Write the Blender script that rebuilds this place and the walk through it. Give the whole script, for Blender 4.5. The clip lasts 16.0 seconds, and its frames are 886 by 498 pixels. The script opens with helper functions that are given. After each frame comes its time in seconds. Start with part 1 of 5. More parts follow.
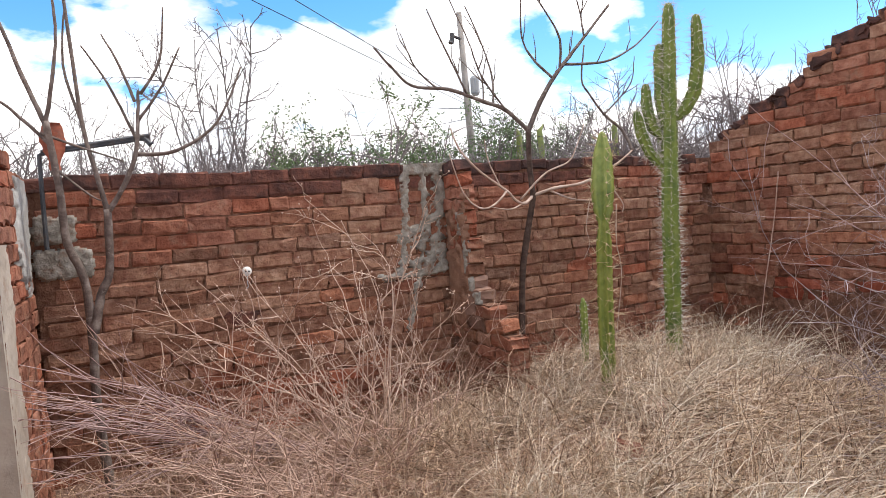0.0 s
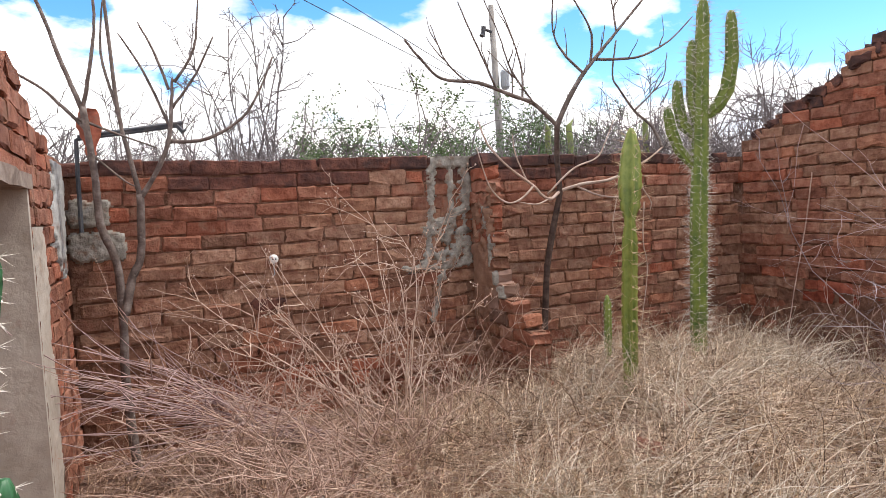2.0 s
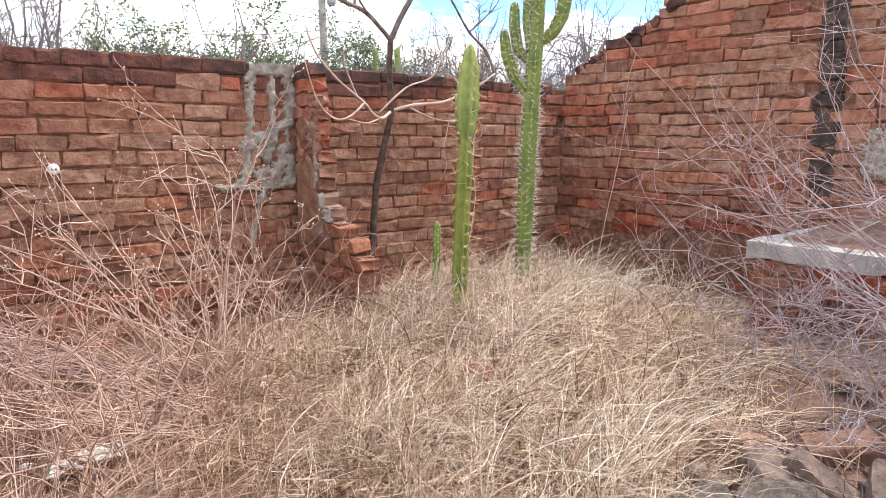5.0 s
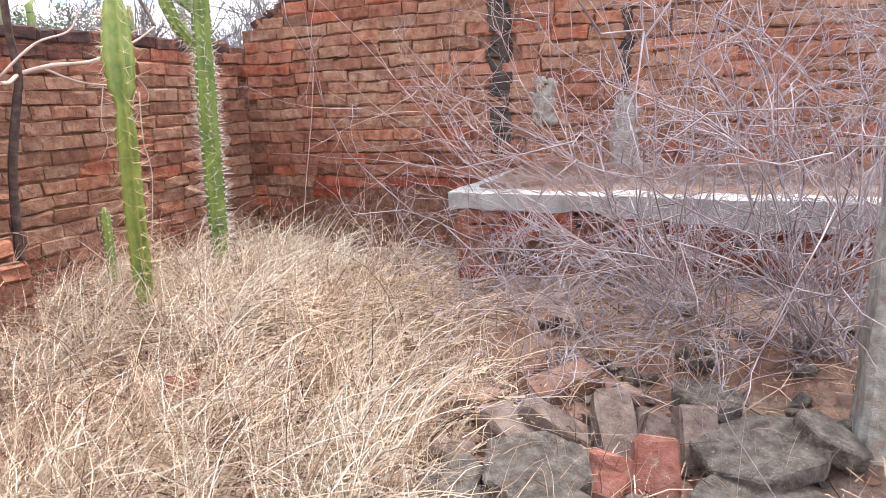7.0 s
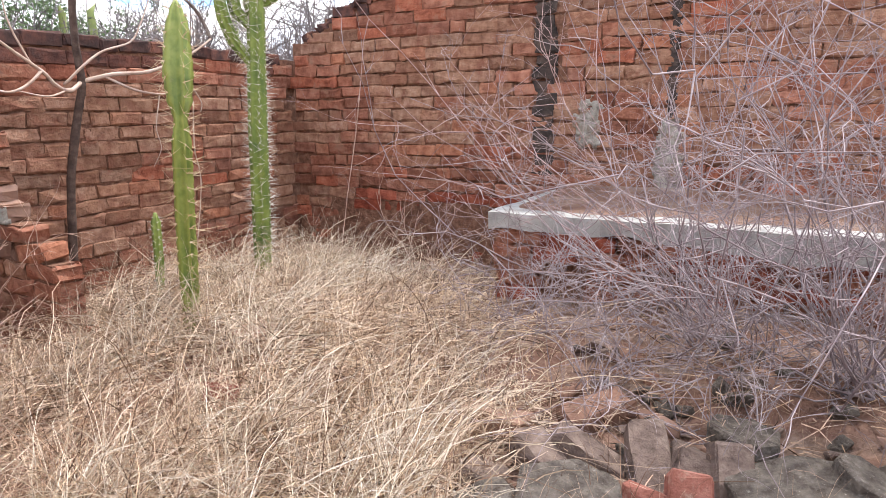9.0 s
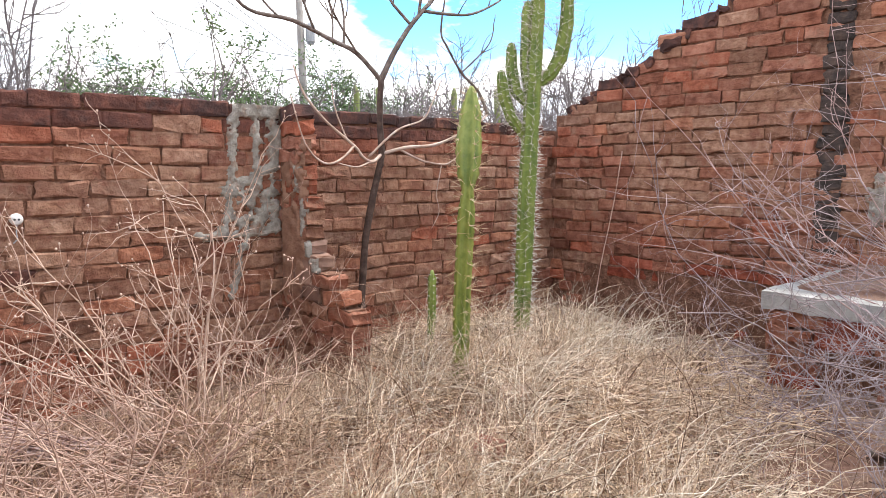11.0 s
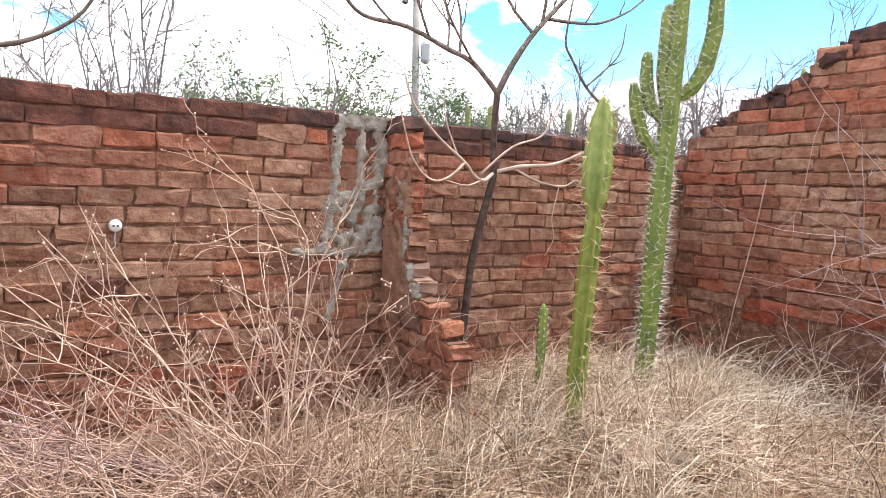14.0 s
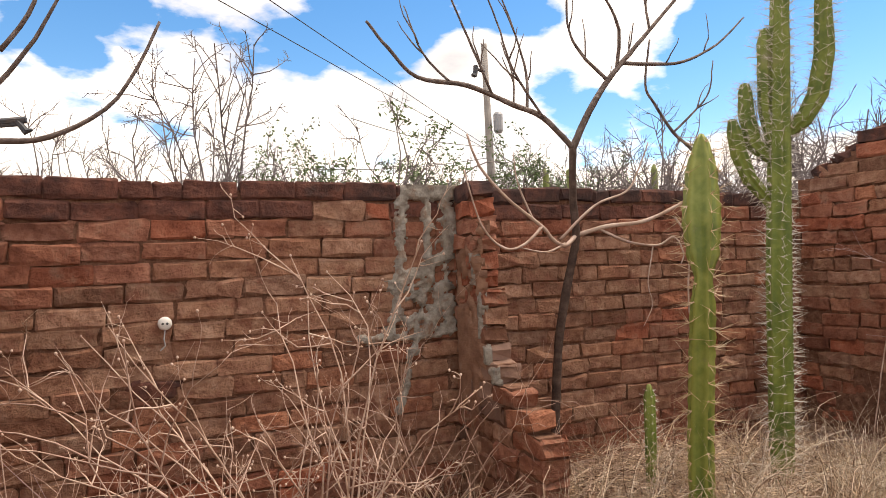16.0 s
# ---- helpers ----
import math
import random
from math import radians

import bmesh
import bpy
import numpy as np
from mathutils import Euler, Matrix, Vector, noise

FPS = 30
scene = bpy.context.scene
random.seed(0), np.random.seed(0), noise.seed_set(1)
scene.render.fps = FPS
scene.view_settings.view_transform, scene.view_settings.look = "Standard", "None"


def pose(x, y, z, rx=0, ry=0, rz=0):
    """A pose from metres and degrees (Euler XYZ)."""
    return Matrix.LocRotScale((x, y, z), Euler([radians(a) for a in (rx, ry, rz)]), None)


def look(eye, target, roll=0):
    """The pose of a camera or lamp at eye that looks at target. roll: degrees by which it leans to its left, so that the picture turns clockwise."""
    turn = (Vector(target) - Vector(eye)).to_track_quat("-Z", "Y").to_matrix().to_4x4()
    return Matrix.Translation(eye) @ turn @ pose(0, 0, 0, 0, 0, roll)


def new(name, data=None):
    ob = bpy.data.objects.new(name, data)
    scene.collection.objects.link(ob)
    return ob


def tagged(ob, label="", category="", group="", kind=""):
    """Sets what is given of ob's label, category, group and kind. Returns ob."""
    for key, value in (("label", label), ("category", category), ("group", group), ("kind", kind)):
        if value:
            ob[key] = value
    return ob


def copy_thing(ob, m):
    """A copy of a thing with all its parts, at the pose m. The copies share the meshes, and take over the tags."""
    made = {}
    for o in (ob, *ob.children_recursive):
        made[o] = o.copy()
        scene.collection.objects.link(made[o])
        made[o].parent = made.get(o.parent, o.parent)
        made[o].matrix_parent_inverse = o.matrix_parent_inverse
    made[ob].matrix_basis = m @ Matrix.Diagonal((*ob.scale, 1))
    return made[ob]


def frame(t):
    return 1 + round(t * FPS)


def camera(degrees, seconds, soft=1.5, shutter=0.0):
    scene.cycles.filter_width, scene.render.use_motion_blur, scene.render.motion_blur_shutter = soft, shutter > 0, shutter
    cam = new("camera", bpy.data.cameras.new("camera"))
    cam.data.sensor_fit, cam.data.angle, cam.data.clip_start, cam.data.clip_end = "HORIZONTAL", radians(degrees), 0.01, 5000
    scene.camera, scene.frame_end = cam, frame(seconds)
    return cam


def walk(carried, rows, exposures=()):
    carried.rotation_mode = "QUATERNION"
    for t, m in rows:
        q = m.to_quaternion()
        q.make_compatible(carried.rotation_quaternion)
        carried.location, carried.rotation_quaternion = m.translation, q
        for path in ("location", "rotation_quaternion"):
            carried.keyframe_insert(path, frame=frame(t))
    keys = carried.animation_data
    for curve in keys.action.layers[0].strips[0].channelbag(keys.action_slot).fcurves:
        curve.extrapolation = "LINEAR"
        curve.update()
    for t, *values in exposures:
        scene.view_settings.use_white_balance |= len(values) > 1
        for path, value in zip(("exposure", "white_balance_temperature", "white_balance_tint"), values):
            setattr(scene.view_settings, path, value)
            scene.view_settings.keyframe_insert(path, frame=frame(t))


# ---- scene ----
cam = camera(67.5, 16.0, 0.5)


PATH = [
    (0, (-0.198, -0.095, 1.588), (0.682, 1.698, 1.48), -4.3),
    (0.5, (-0.198, -0.097, 1.587), (0.731, 1.672, 1.498), -3.7),
    (1, (-0.198, -0.103, 1.587), (0.674, 1.696, 1.513), -3.5),
    (1.5, (-0.198, -0.101, 1.587), (0.656, 1.703, 1.47), -3.0),
    (2, (-0.198, -0.11, 1.585), (0.61, 1.715, 1.462), -2.9),
    (2.5, (-0.198, -0.107, 1.585), (0.545, 1.743, 1.427), -3.0),
    (3, (-0.198, -0.086, 1.588), (0.607, 1.731, 1.37), -3.4),
    (3.5, (-0.199, -0.062, 1.591), (0.787, 1.657, 1.321), -1.3),
    (4, (-0.128, -0.102, 1.543), (1.026, 1.504, 1.246), -3.2),
    (4.2, (-0.124, -0.075, 1.515), (0.986, 1.55, 1.16), -3.3),
    (6.3, (-0.047, 0.327, 1.503), (1.629, 1.373, 1.197), 1.6),
    (6.5, (0.021, 0.324, 1.487), (1.757, 1.234, 1.092), -0.5),
    (7, (0.152, 0.335, 1.464), (1.914, 1.167, 1.013), -2.3),
    (7.5, (0.239, 0.383, 1.398), (1.908, 1.284, 0.764), 0.7),
    (8, (0.244, 0.402, 1.428), (1.913, 1.343, 0.856), -0.2),
    (8.2, (0.224, 0.387, 1.448), (1.949, 1.278, 0.97), 0.4),
    (10.3, (-0.007, 0.331, 1.558), (1.608, 1.488, 1.33), 0.3),
    (10.5, (-0.023, 0.363, 1.562), (1.509, 1.633, 1.365), -0.8),
    (11, (-0.052, 0.393, 1.561), (1.262, 1.882, 1.325), 0.2),
    (11.5, (-0.05, 0.419, 1.549), (1.145, 1.989, 1.223), 1.1),
    (12, (-0.053, 0.45, 1.543), (0.967, 2.145, 1.253), -0.3),
    (12.5, (0.003, 0.445, 1.546), (1.027, 2.132, 1.22), 1.2),
    (13, (0.09, 0.477, 1.526), (1.115, 2.156, 1.164), 0.5),
    (13.5, (0.122, 0.524, 1.538), (1.111, 2.246, 1.299), -0.3),
    (14, (0.148, 0.722, 1.546), (1.22, 2.401, 1.37), 2.4),
    (14.5, (0.112, 0.77, 1.557), (1.15, 2.473, 1.407), 4.1),
    (15, (0.124, 0.795, 1.559), (1.196, 2.48, 1.454), 2.3),
    (15.5, (0.196, 0.857, 1.552), (1.162, 2.608, 1.502), 1.0),
    (16, (0.405, 1.042, 1.546), (1.25, 2.855, 1.585), -1.8),
]
walk(cam, [(t, look(eye, target, roll)) for t, eye, target, roll in PATH],
     [(0.0, 0.2, 6500, 10), (2.5, 0.24, 6500, 10), (4.0, 0.48, 6450, 10), (6.5, 1.15, 6150, 9), (7.5, 1.03, 6150, 9), (8.2, 0.92, 6250, 10), (10.5, 0.76, 6300, 8), (11.0, 0.7, 6300, 8),
      (12.5, 1.02, 6250, 6), (13.0, 1.14, 6250, 5), (13.5, 1.08, 6250, 6), (14.5, 0.64, 6600, 9), (15.0, 0.47, 6800, 11), (15.5, 0.32, 7200, 12), (16.0, 0.02, 7700, 14)])

# ---- world, sun ----
SUN_EL, SUN_AZ = radians(62), radians(98)
world = bpy.data.worlds.new("sky")
world.use_nodes = True
scene.world = world
wn, wl = world.node_tree.nodes, world.node_tree.links
wn.clear()
sky = wn.new("ShaderNodeTexSky")
sky.sky_type, sky.sun_disc, sky.sun_elevation, sky.sun_rotation = "NISHITA", False, SUN_EL, SUN_AZ
sky.dust_density, sky.ozone_density, sky.air_density = 0.0, 3.0, 1.0
deep = wn.new("ShaderNodeHueSaturation")
deep.inputs["Saturation"].default_value, deep.inputs["Value"].default_value = 1.3, 1.5
sky_bg = wn.new("ShaderNodeBackground")
sky_bg.inputs["Strength"].default_value = 0.15
wl.new(sky.outputs[0], deep.inputs["Color"])
wl.new(deep.outputs[0], sky_bg.inputs["Color"])
coord = wn.new("ShaderNodeTexCoord")
squash = wn.new("ShaderNodeMapping")
squash.inputs["Scale"].default_value = (1.0, 1.0, 2.2)
squash.inputs["Location"].default_value = (1.35, 2.1, 0.62)
wl.new(coord.outputs["Generated"], squash.inputs["Vector"])
cloud = wn.new("ShaderNodeTexNoise")
cloud.inputs["Scale"].default_value, cloud.inputs["Detail"].default_value, cloud.inputs["Roughness"].default_value = 4.2, 7, 0.52
wl.new(squash.outputs[0], cloud.inputs["Vector"])
cover = wn.new("ShaderNodeValToRGB")
cover.color_ramp.elements[0].position, cover.color_ramp.elements[1].position = 0.42, 0.50
split = wn.new("ShaderNodeSeparateXYZ")
wl.new(coord.outputs["Generated"], split.inputs[0])
cap = wn.new("ShaderNodeMath")
cap.operation, cap.inputs[1].default_value = "MINIMUM", 0.42
wl.new(split.outputs["Z"], cap.inputs[0])
clear = wn.new("ShaderNodeMath")
clear.operation, clear.inputs[1].default_value, clear.inputs[2].default_value = "MULTIPLY_ADD", -0.33, 0.1
wl.new(cap.outputs[0], clear.inputs[0])
thin = wn.new("ShaderNodeMath")
thin.operation = "ADD"
wl.new(cloud.outputs[0], thin.inputs[0])
wl.new(clear.outputs[0], thin.inputs[1])
bank = wn.new("ShaderNodeMath")
bank.operation, bank.inputs[1].default_value = "ADD", 0.055
wl.new(thin.outputs[0], bank.inputs[0])
depth_of_cover = bank.outputs[0]
# gaps in the cloud: direction, half-width in degrees, how clear
for way, wide, gain in [((0.09, 0.94, 0.33), 4.5, 0.17), ((0.18, 0.94, 0.29), 3.5, 0.14), ((0.29, 0.895, 0.345), 6, 0.19), ((0.39, 0.88, 0.28), 4, 0.15), ((-0.05, 0.95, 0.33), 3.5, 0.14),
                        ((0.573, 0.795, 0.2), 4, 0.14), ((0.713, 0.662, 0.235), 4.5, 0.16), ((0.79, 0.57, 0.26), 7, 0.2), ((0.85, 0.45, 0.3), 10, 0.19), ((0.5, 0.8, 0.33), 3.5, 0.12)]:
    near = wn.new("ShaderNodeVectorMath")
    near.operation, near.inputs[1].default_value = "DOT_PRODUCT", Vector(way).normalized()
    wl.new(coord.outputs["Generated"], near.inputs[0])
    gap_edge = wn.new("ShaderNodeMapRange")
    gap_edge.inputs[1].default_value, gap_edge.inputs[2].default_value, gap_edge.inputs[4].default_value = math.cos(radians(wide * 1.4)), 1.0, gain
    wl.new(near.outputs["Value"], gap_edge.inputs[0])
    less = wn.new("ShaderNodeMath")
    less.operation = "SUBTRACT"
    wl.new(depth_of_cover, less.inputs[0])
    wl.new(gap_edge.outputs[0], less.inputs[1])
    depth_of_cover = less.outputs[0]
wl.new(depth_of_cover, cover.inputs[0])
shade = wn.new("ShaderNodeValToRGB")
shade.color_ramp.elements[0].position, shade.color_ramp.elements[0].color = 0.45, (1.7, 1.66, 1.64, 1)
shade.color_ramp.elements[1].position, shade.color_ramp.elements[1].color = 0.72, (0.85, 0.9, 1.0, 1)
wl.new(cloud.outputs[0], shade.inputs[0])
cloud_bg = wn.new("ShaderNodeBackground")
cloud_bg.inputs["Strength"].default_value = 1.0
wl.new(shade.outputs[0], cloud_bg.inputs["Color"])
blend = wn.new("ShaderNodeMixShader")
wl.new(cover.outputs[0], blend.inputs[0])
wl.new(sky_bg.outputs[0], blend.inputs[1])
wl.new(cloud_bg.outputs[0], blend.inputs[2])
out = wn.new("ShaderNodeOutputWorld")
wl.new(blend.outputs[0], out.inputs[0])

lamp = bpy.data.lights.new("sun", "SUN")
lamp.energy, lamp.angle, lamp.color = 3.3, radians(3), (1.0, 0.95, 0.87)
sun = new("sun", lamp)
sun_way = Vector((math.sin(SUN_AZ) * math.cos(SUN_EL), math.cos(SUN_AZ) * math.cos(SUN_EL), math.sin(SUN_EL)))
sun.matrix_world = look(sun_way * 50, (0, 0, 0))

# ---- materials ----


def material(name, colours, scale=8.0, rough=0.9, bump=0.4, fine=60.0, stain=None, stain_scale=1.3, stain_lo=0.5, vary="", vary_colours=(), spec=0.25, bump_dist=0.01):
    """Two scales of noise over a ramp of colours, with relief; vary: "object" or "island" tints pieces one by one."""
    m = bpy.data.materials.new(name)
    m.use_nodes = True
    n, l = m.node_tree.nodes, m.node_tree.links
    b = n["Principled BSDF"]
    b.inputs["Roughness"].default_value = rough
    b.inputs["Specular IOR Level"].default_value = spec
    geo = n.new("ShaderNodeNewGeometry")
    big = n.new("ShaderNodeTexNoise")
    big.inputs["Scale"].default_value, big.inputs["Detail"].default_value, big.inputs["Roughness"].default_value = scale, 6, 0.6
    l.new(geo.outputs["Position"], big.inputs["Vector"])
    ramp = n.new("ShaderNodeValToRGB")
    e = ramp.color_ramp.elements
    while len(e) < len(colours):
        e.new(0.5)
    for k, c in enumerate(colours):
        e[k].position = 0.3 + 0.4 * k / max(1, len(colours) - 1)
        e[k].color = (*c, 1)
    l.new(big.outputs[0], ramp.inputs[0])
    colour = ramp.outputs[0]
    if vary:
        tint = n.new("ShaderNodeValToRGB")
        t = tint.color_ramp.elements
        while len(t) < len(vary_colours):
            t.new(0.5)
        for k, c in enumerate(vary_colours):
            t[k].position, t[k].color = k / (len(vary_colours) - 1), (*c, 1)
        if vary == "object":
            info = n.new("ShaderNodeObjectInfo")
            l.new(info.outputs["Random"], tint.inputs[0])
        else:
            l.new(geo.outputs["Random Per Island"], tint.inputs[0])
        mix = n.new("ShaderNodeMix")
        mix.data_type, mix.blend_type = "RGBA", "MULTIPLY"
        mix.inputs[0].default_value = 1.0
        l.new(colour, mix.inputs[6])
        l.new(tint.outputs[0], mix.inputs[7])
        colour = mix.outputs[2]
    if stain:
        dirt = n.new("ShaderNodeTexNoise")
        dirt.inputs["Scale"].default_value, dirt.inputs["Detail"].default_value, dirt.inputs["Roughness"].default_value = stain_scale, 8, 0.65
        l.new(geo.outputs["Position"], dirt.inputs["Vector"])
        edge = n.new("ShaderNodeMapRange")
        edge.inputs[1].default_value, edge.inputs[2].default_value = stain_lo, stain_lo + 0.14
        l.new(dirt.outputs[0], edge.inputs[0])
        mix = n.new("ShaderNodeMix")
        mix.data_type = "RGBA"
        l.new(edge.outputs[0], mix.inputs[0])
        l.new(colour, mix.inputs[6])
        mix.inputs[7].default_value = (*stain, 1)
        colour = mix.outputs[2]
    l.new(colour, b.inputs["Base Color"])
    grain = n.new("ShaderNodeTexNoise")
    grain.inputs["Scale"].default_value, grain.inputs["Detail"].default_value, grain.inputs["Roughness"].default_value = fine, 5, 0.7
    l.new(geo.outputs["Position"], grain.inputs["Vector"])
    relief = n.new("ShaderNodeBump")
    relief.inputs["Strength"].default_value, relief.inputs["Distance"].default_value = bump, bump_dist
    pits = n.new("ShaderNodeTexNoise")
    pits.inputs["Scale"].default_value, pits.inputs["Detail"].default_value = fine * 0.35, 4
    l.new(geo.outputs["Position"], pits.inputs["Vector"])
    height = n.new("ShaderNodeMath")
    height.operation, height.inputs[1].default_value = "MULTIPLY_ADD", 1.6
    l.new(pits.outputs[0], height.inputs[0])
    l.new(grain.outputs[0], height.inputs[2])
    l.new(height.outputs[0], relief.inputs["Height"])
    l.new(relief.outputs[0], b.inputs["Normal"])
    return m


BRICK_TINTS = [(0.55, 0.52, 0.52), (1.0, 0.96, 0.94), (0.8, 0.85, 0.9), (1.2, 0.92, 0.82), (0.68, 0.62, 0.6), (1.25, 1.32, 1.38), (0.95, 0.85, 0.8), (1.05, 1.12, 1.15), (0.85, 0.78, 0.75), (1.1, 1.18, 1.2)]
BRICK = [(0.18, 0.066, 0.041), (0.3, 0.124, 0.079), (0.4, 0.195, 0.132)]
M_BRICK = material("brick", BRICK, 14, 0.92, 0.85, 48, (0.25, 0.13, 0.088), 7.0, 0.53, "object", BRICK_TINTS, bump_dist=0.016)
M_BRICK_JOINED = material("brick_field", BRICK, 14, 0.92, 0.85, 48, (0.25, 0.13, 0.088), 7.0, 0.53, "island", BRICK_TINTS, bump_dist=0.016)
M_BRICK_TAN = material("mud_washed_brick", [(0.2, 0.092, 0.058), (0.31, 0.165, 0.108), (0.41, 0.245, 0.17)], 15, 0.93, 0.85, 48, (0.23, 0.1, 0.066), 8.0, 0.52, "object", BRICK_TINTS, bump_dist=0.016)
M_BRICK_STAIN = material("stained_top_brick", [(0.07, 0.032, 0.026), (0.13, 0.055, 0.042), (0.21, 0.085, 0.06)], 12, 0.95, 0.8, 50, (0.05, 0.035, 0.033), 5, 0.54, bump_dist=0.016)
M_BRICK_DARK = material("blackened_brick", [(0.03, 0.02, 0.02), (0.075, 0.04, 0.035), (0.15, 0.065, 0.05)], 12, 0.95, 0.6, 60, (0.22, 0.09, 0.06), 3.0, 0.56)
M_BRICK_RED = material("eroded_red_brick", [(0.14, 0.035, 0.021), (0.25, 0.066, 0.038), (0.34, 0.105, 0.063)], 14, 0.95, 0.7, 60, vary="object", vary_colours=BRICK_TINTS)
M_MORTAR = material("mud_mortar", [(0.115, 0.053, 0.035), (0.185, 0.092, 0.06), (0.28, 0.154, 0.103)], 22, 0.97, 1.0, 60)
M_MUD = material("mud_coated_brick", [(0.17, 0.1, 0.075), (0.25, 0.15, 0.112), (0.33, 0.205, 0.155)], 7, 0.95, 0.5, 60, vary="object", vary_colours=BRICK_TINTS)
M_CEMENT = material("grey_cement", [(0.17, 0.145, 0.12), (0.29, 0.265, 0.23), (0.42, 0.395, 0.35)], 20, 0.9, 0.8, 90, (0.24, 0.145, 0.1), 11, 0.53)
M_CEMENT_PALE = material("pale_cement", [(0.26, 0.25, 0.24), (0.37, 0.36, 0.345), (0.47, 0.46, 0.45)], 9, 0.85, 0.5, 80, (0.3, 0.2, 0.16), 4, 0.6)
M_CONCRETE = material("weathered_concrete", [(0.085, 0.066, 0.055), (0.155, 0.127, 0.107), (0.25, 0.21, 0.18)], 26, 0.95, 1.0, 110, (0.42, 0.375, 0.33), 85, 0.6, bump_dist=0.02)
M_BRICK_LOOSE = material("dusty_red_brick", [(0.19, 0.07, 0.05), (0.28, 0.11, 0.082), (0.36, 0.17, 0.13)], 18, 0.95, 0.8, 60, (0.33, 0.22, 0.17), 12, 0.55)
M_MUD_SKIN = material("mud_render", [(0.19, 0.1, 0.066), (0.27, 0.15, 0.1), (0.35, 0.21, 0.145)], 9, 0.95, 0.8, 50, (0.33, 0.27, 0.22), 6, 0.6)
M_PLASTER = material("beige_plaster", [(0.3, 0.25, 0.2), (0.4, 0.34, 0.285), (0.47, 0.41, 0.35)], 5, 0.9, 0.3, 50, (0.28, 0.17, 0.12), 4, 0.58)
M_SOIL = material("dry_soil", [(0.16, 0.085, 0.06), (0.24, 0.135, 0.1), (0.33, 0.22, 0.17)], 3.5, 0.98, 1.0, 45, (0.34, 0.25, 0.2), 2.2, 0.5, bump_dist=0.03)
# soot in the groove; also paints the shade inside the gable's crack
M_SOOT_CRACK = material("soot_blackened_mortar", [(0.02, 0.018, 0.017), (0.06, 0.045, 0.04), (0.12, 0.08, 0.065)], 10, 0.97, 0.8, 60)
STRAW_TINTS = [(0.12, 0.085, 0.065), (0.3, 0.22, 0.18), (0.45, 0.37, 0.31), (1.0, 0.94, 0.84), (1.3, 1.28, 1.22), (0.7, 0.62, 0.56), (1.1, 1.0, 0.82), (0.9, 0.88, 0.86), (1.2, 1.15, 1.1)]
M_STRAW = material("dry_straw", [(0.42, 0.315, 0.24), (0.58, 0.465, 0.37), (0.72, 0.615, 0.515)], 6, 0.7, 0.1, 80, vary="island", vary_colours=STRAW_TINTS)
M_STRAW_PALE = material("bleached_straw", [(0.5, 0.415, 0.32), (0.64, 0.555, 0.46), (0.76, 0.7, 0.62)], 6, 0.65, 0.1, 80, vary="island", vary_colours=[(0.4, 0.34, 0.28), (0.75, 0.7, 0.62), (1.05, 1.03, 1.0), (1.1, 1.1, 1.1)])
M_LITTER = material("dead_litter", [(0.33, 0.22, 0.165), (0.5, 0.36, 0.28), (0.66, 0.52, 0.42)], 6, 0.85, 0.1, 80, vary="island", vary_colours=STRAW_TINTS)
M_TWIG = material("dry_twig", [(0.3, 0.18, 0.135), (0.47, 0.32, 0.255), (0.65, 0.49, 0.4)], 10, 0.8, 0.2, 120)
M_TWIG_PALE = material("pale_twig", [(0.4, 0.26, 0.195), (0.57, 0.41, 0.325), (0.73, 0.58, 0.48)], 10, 0.8, 0.2, 120)
M_TWIG_PINK = material("pinkish_twig", [(0.24, 0.15, 0.14), (0.38, 0.26, 0.245), (0.55, 0.42, 0.4)], 9, 0.8, 0.2, 120)
M_TWIG_GREY = material("grey_twig", [(0.16, 0.122, 0.128), (0.285, 0.228, 0.236), (0.47, 0.4, 0.408)], 9, 0.8, 0.2, 120)
M_BARK = material("grey_bark", [(0.08, 0.06, 0.052), (0.15, 0.115, 0.1), (0.25, 0.205, 0.185)], 18, 0.9, 0.5, 90, (0.34, 0.3, 0.28), 25, 0.6)
M_BARK_DARK = material("dark_bark", [(0.04, 0.026, 0.021), (0.075, 0.048, 0.038), (0.13, 0.09, 0.075)], 18, 0.9, 0.5, 90, (0.36, 0.32, 0.29), 40, 0.66)
M_CHALK = material("white_plaster_chip", [(0.6, 0.58, 0.55), (0.74, 0.72, 0.69)], 20, 0.9, 0.5, 60)
M_STONE = material("brown_stone", [(0.1, 0.07, 0.058), (0.17, 0.12, 0.1), (0.25, 0.185, 0.155)], 18, 0.95, 0.9, 70)
M_BARK_PALE = material("pale_bark", [(0.34, 0.23, 0.18), (0.46, 0.34, 0.28), (0.56, 0.44, 0.38)], 12, 0.85, 0.3, 90)
M_FAR_TWIG = material("far_grey_twig", [(0.12, 0.1, 0.1), (0.18, 0.155, 0.155), (0.26, 0.225, 0.225)], 2, 0.9, 0.0, 20)
M_LEAF = material("dusty_green_leaf", [(0.07, 0.12, 0.05), (0.12, 0.18, 0.075), (0.18, 0.23, 0.11)], 3, 0.6, 0.0, 20)
M_CACTUS = material("yellow_green_cactus", [(0.07, 0.115, 0.02), (0.16, 0.205, 0.04), (0.28, 0.31, 0.08)], 9, 0.5, 0.15, 60, (0.2, 0.2, 0.09), 7, 0.6, spec=0.4)
M_CACTUS_GREY = material("grey_green_cactus", [(0.06, 0.105, 0.018), (0.14, 0.19, 0.032), (0.24, 0.285, 0.065)], 11, 0.55, 0.2, 60, (0.22, 0.22, 0.12), 6, 0.6, spec=0.4)
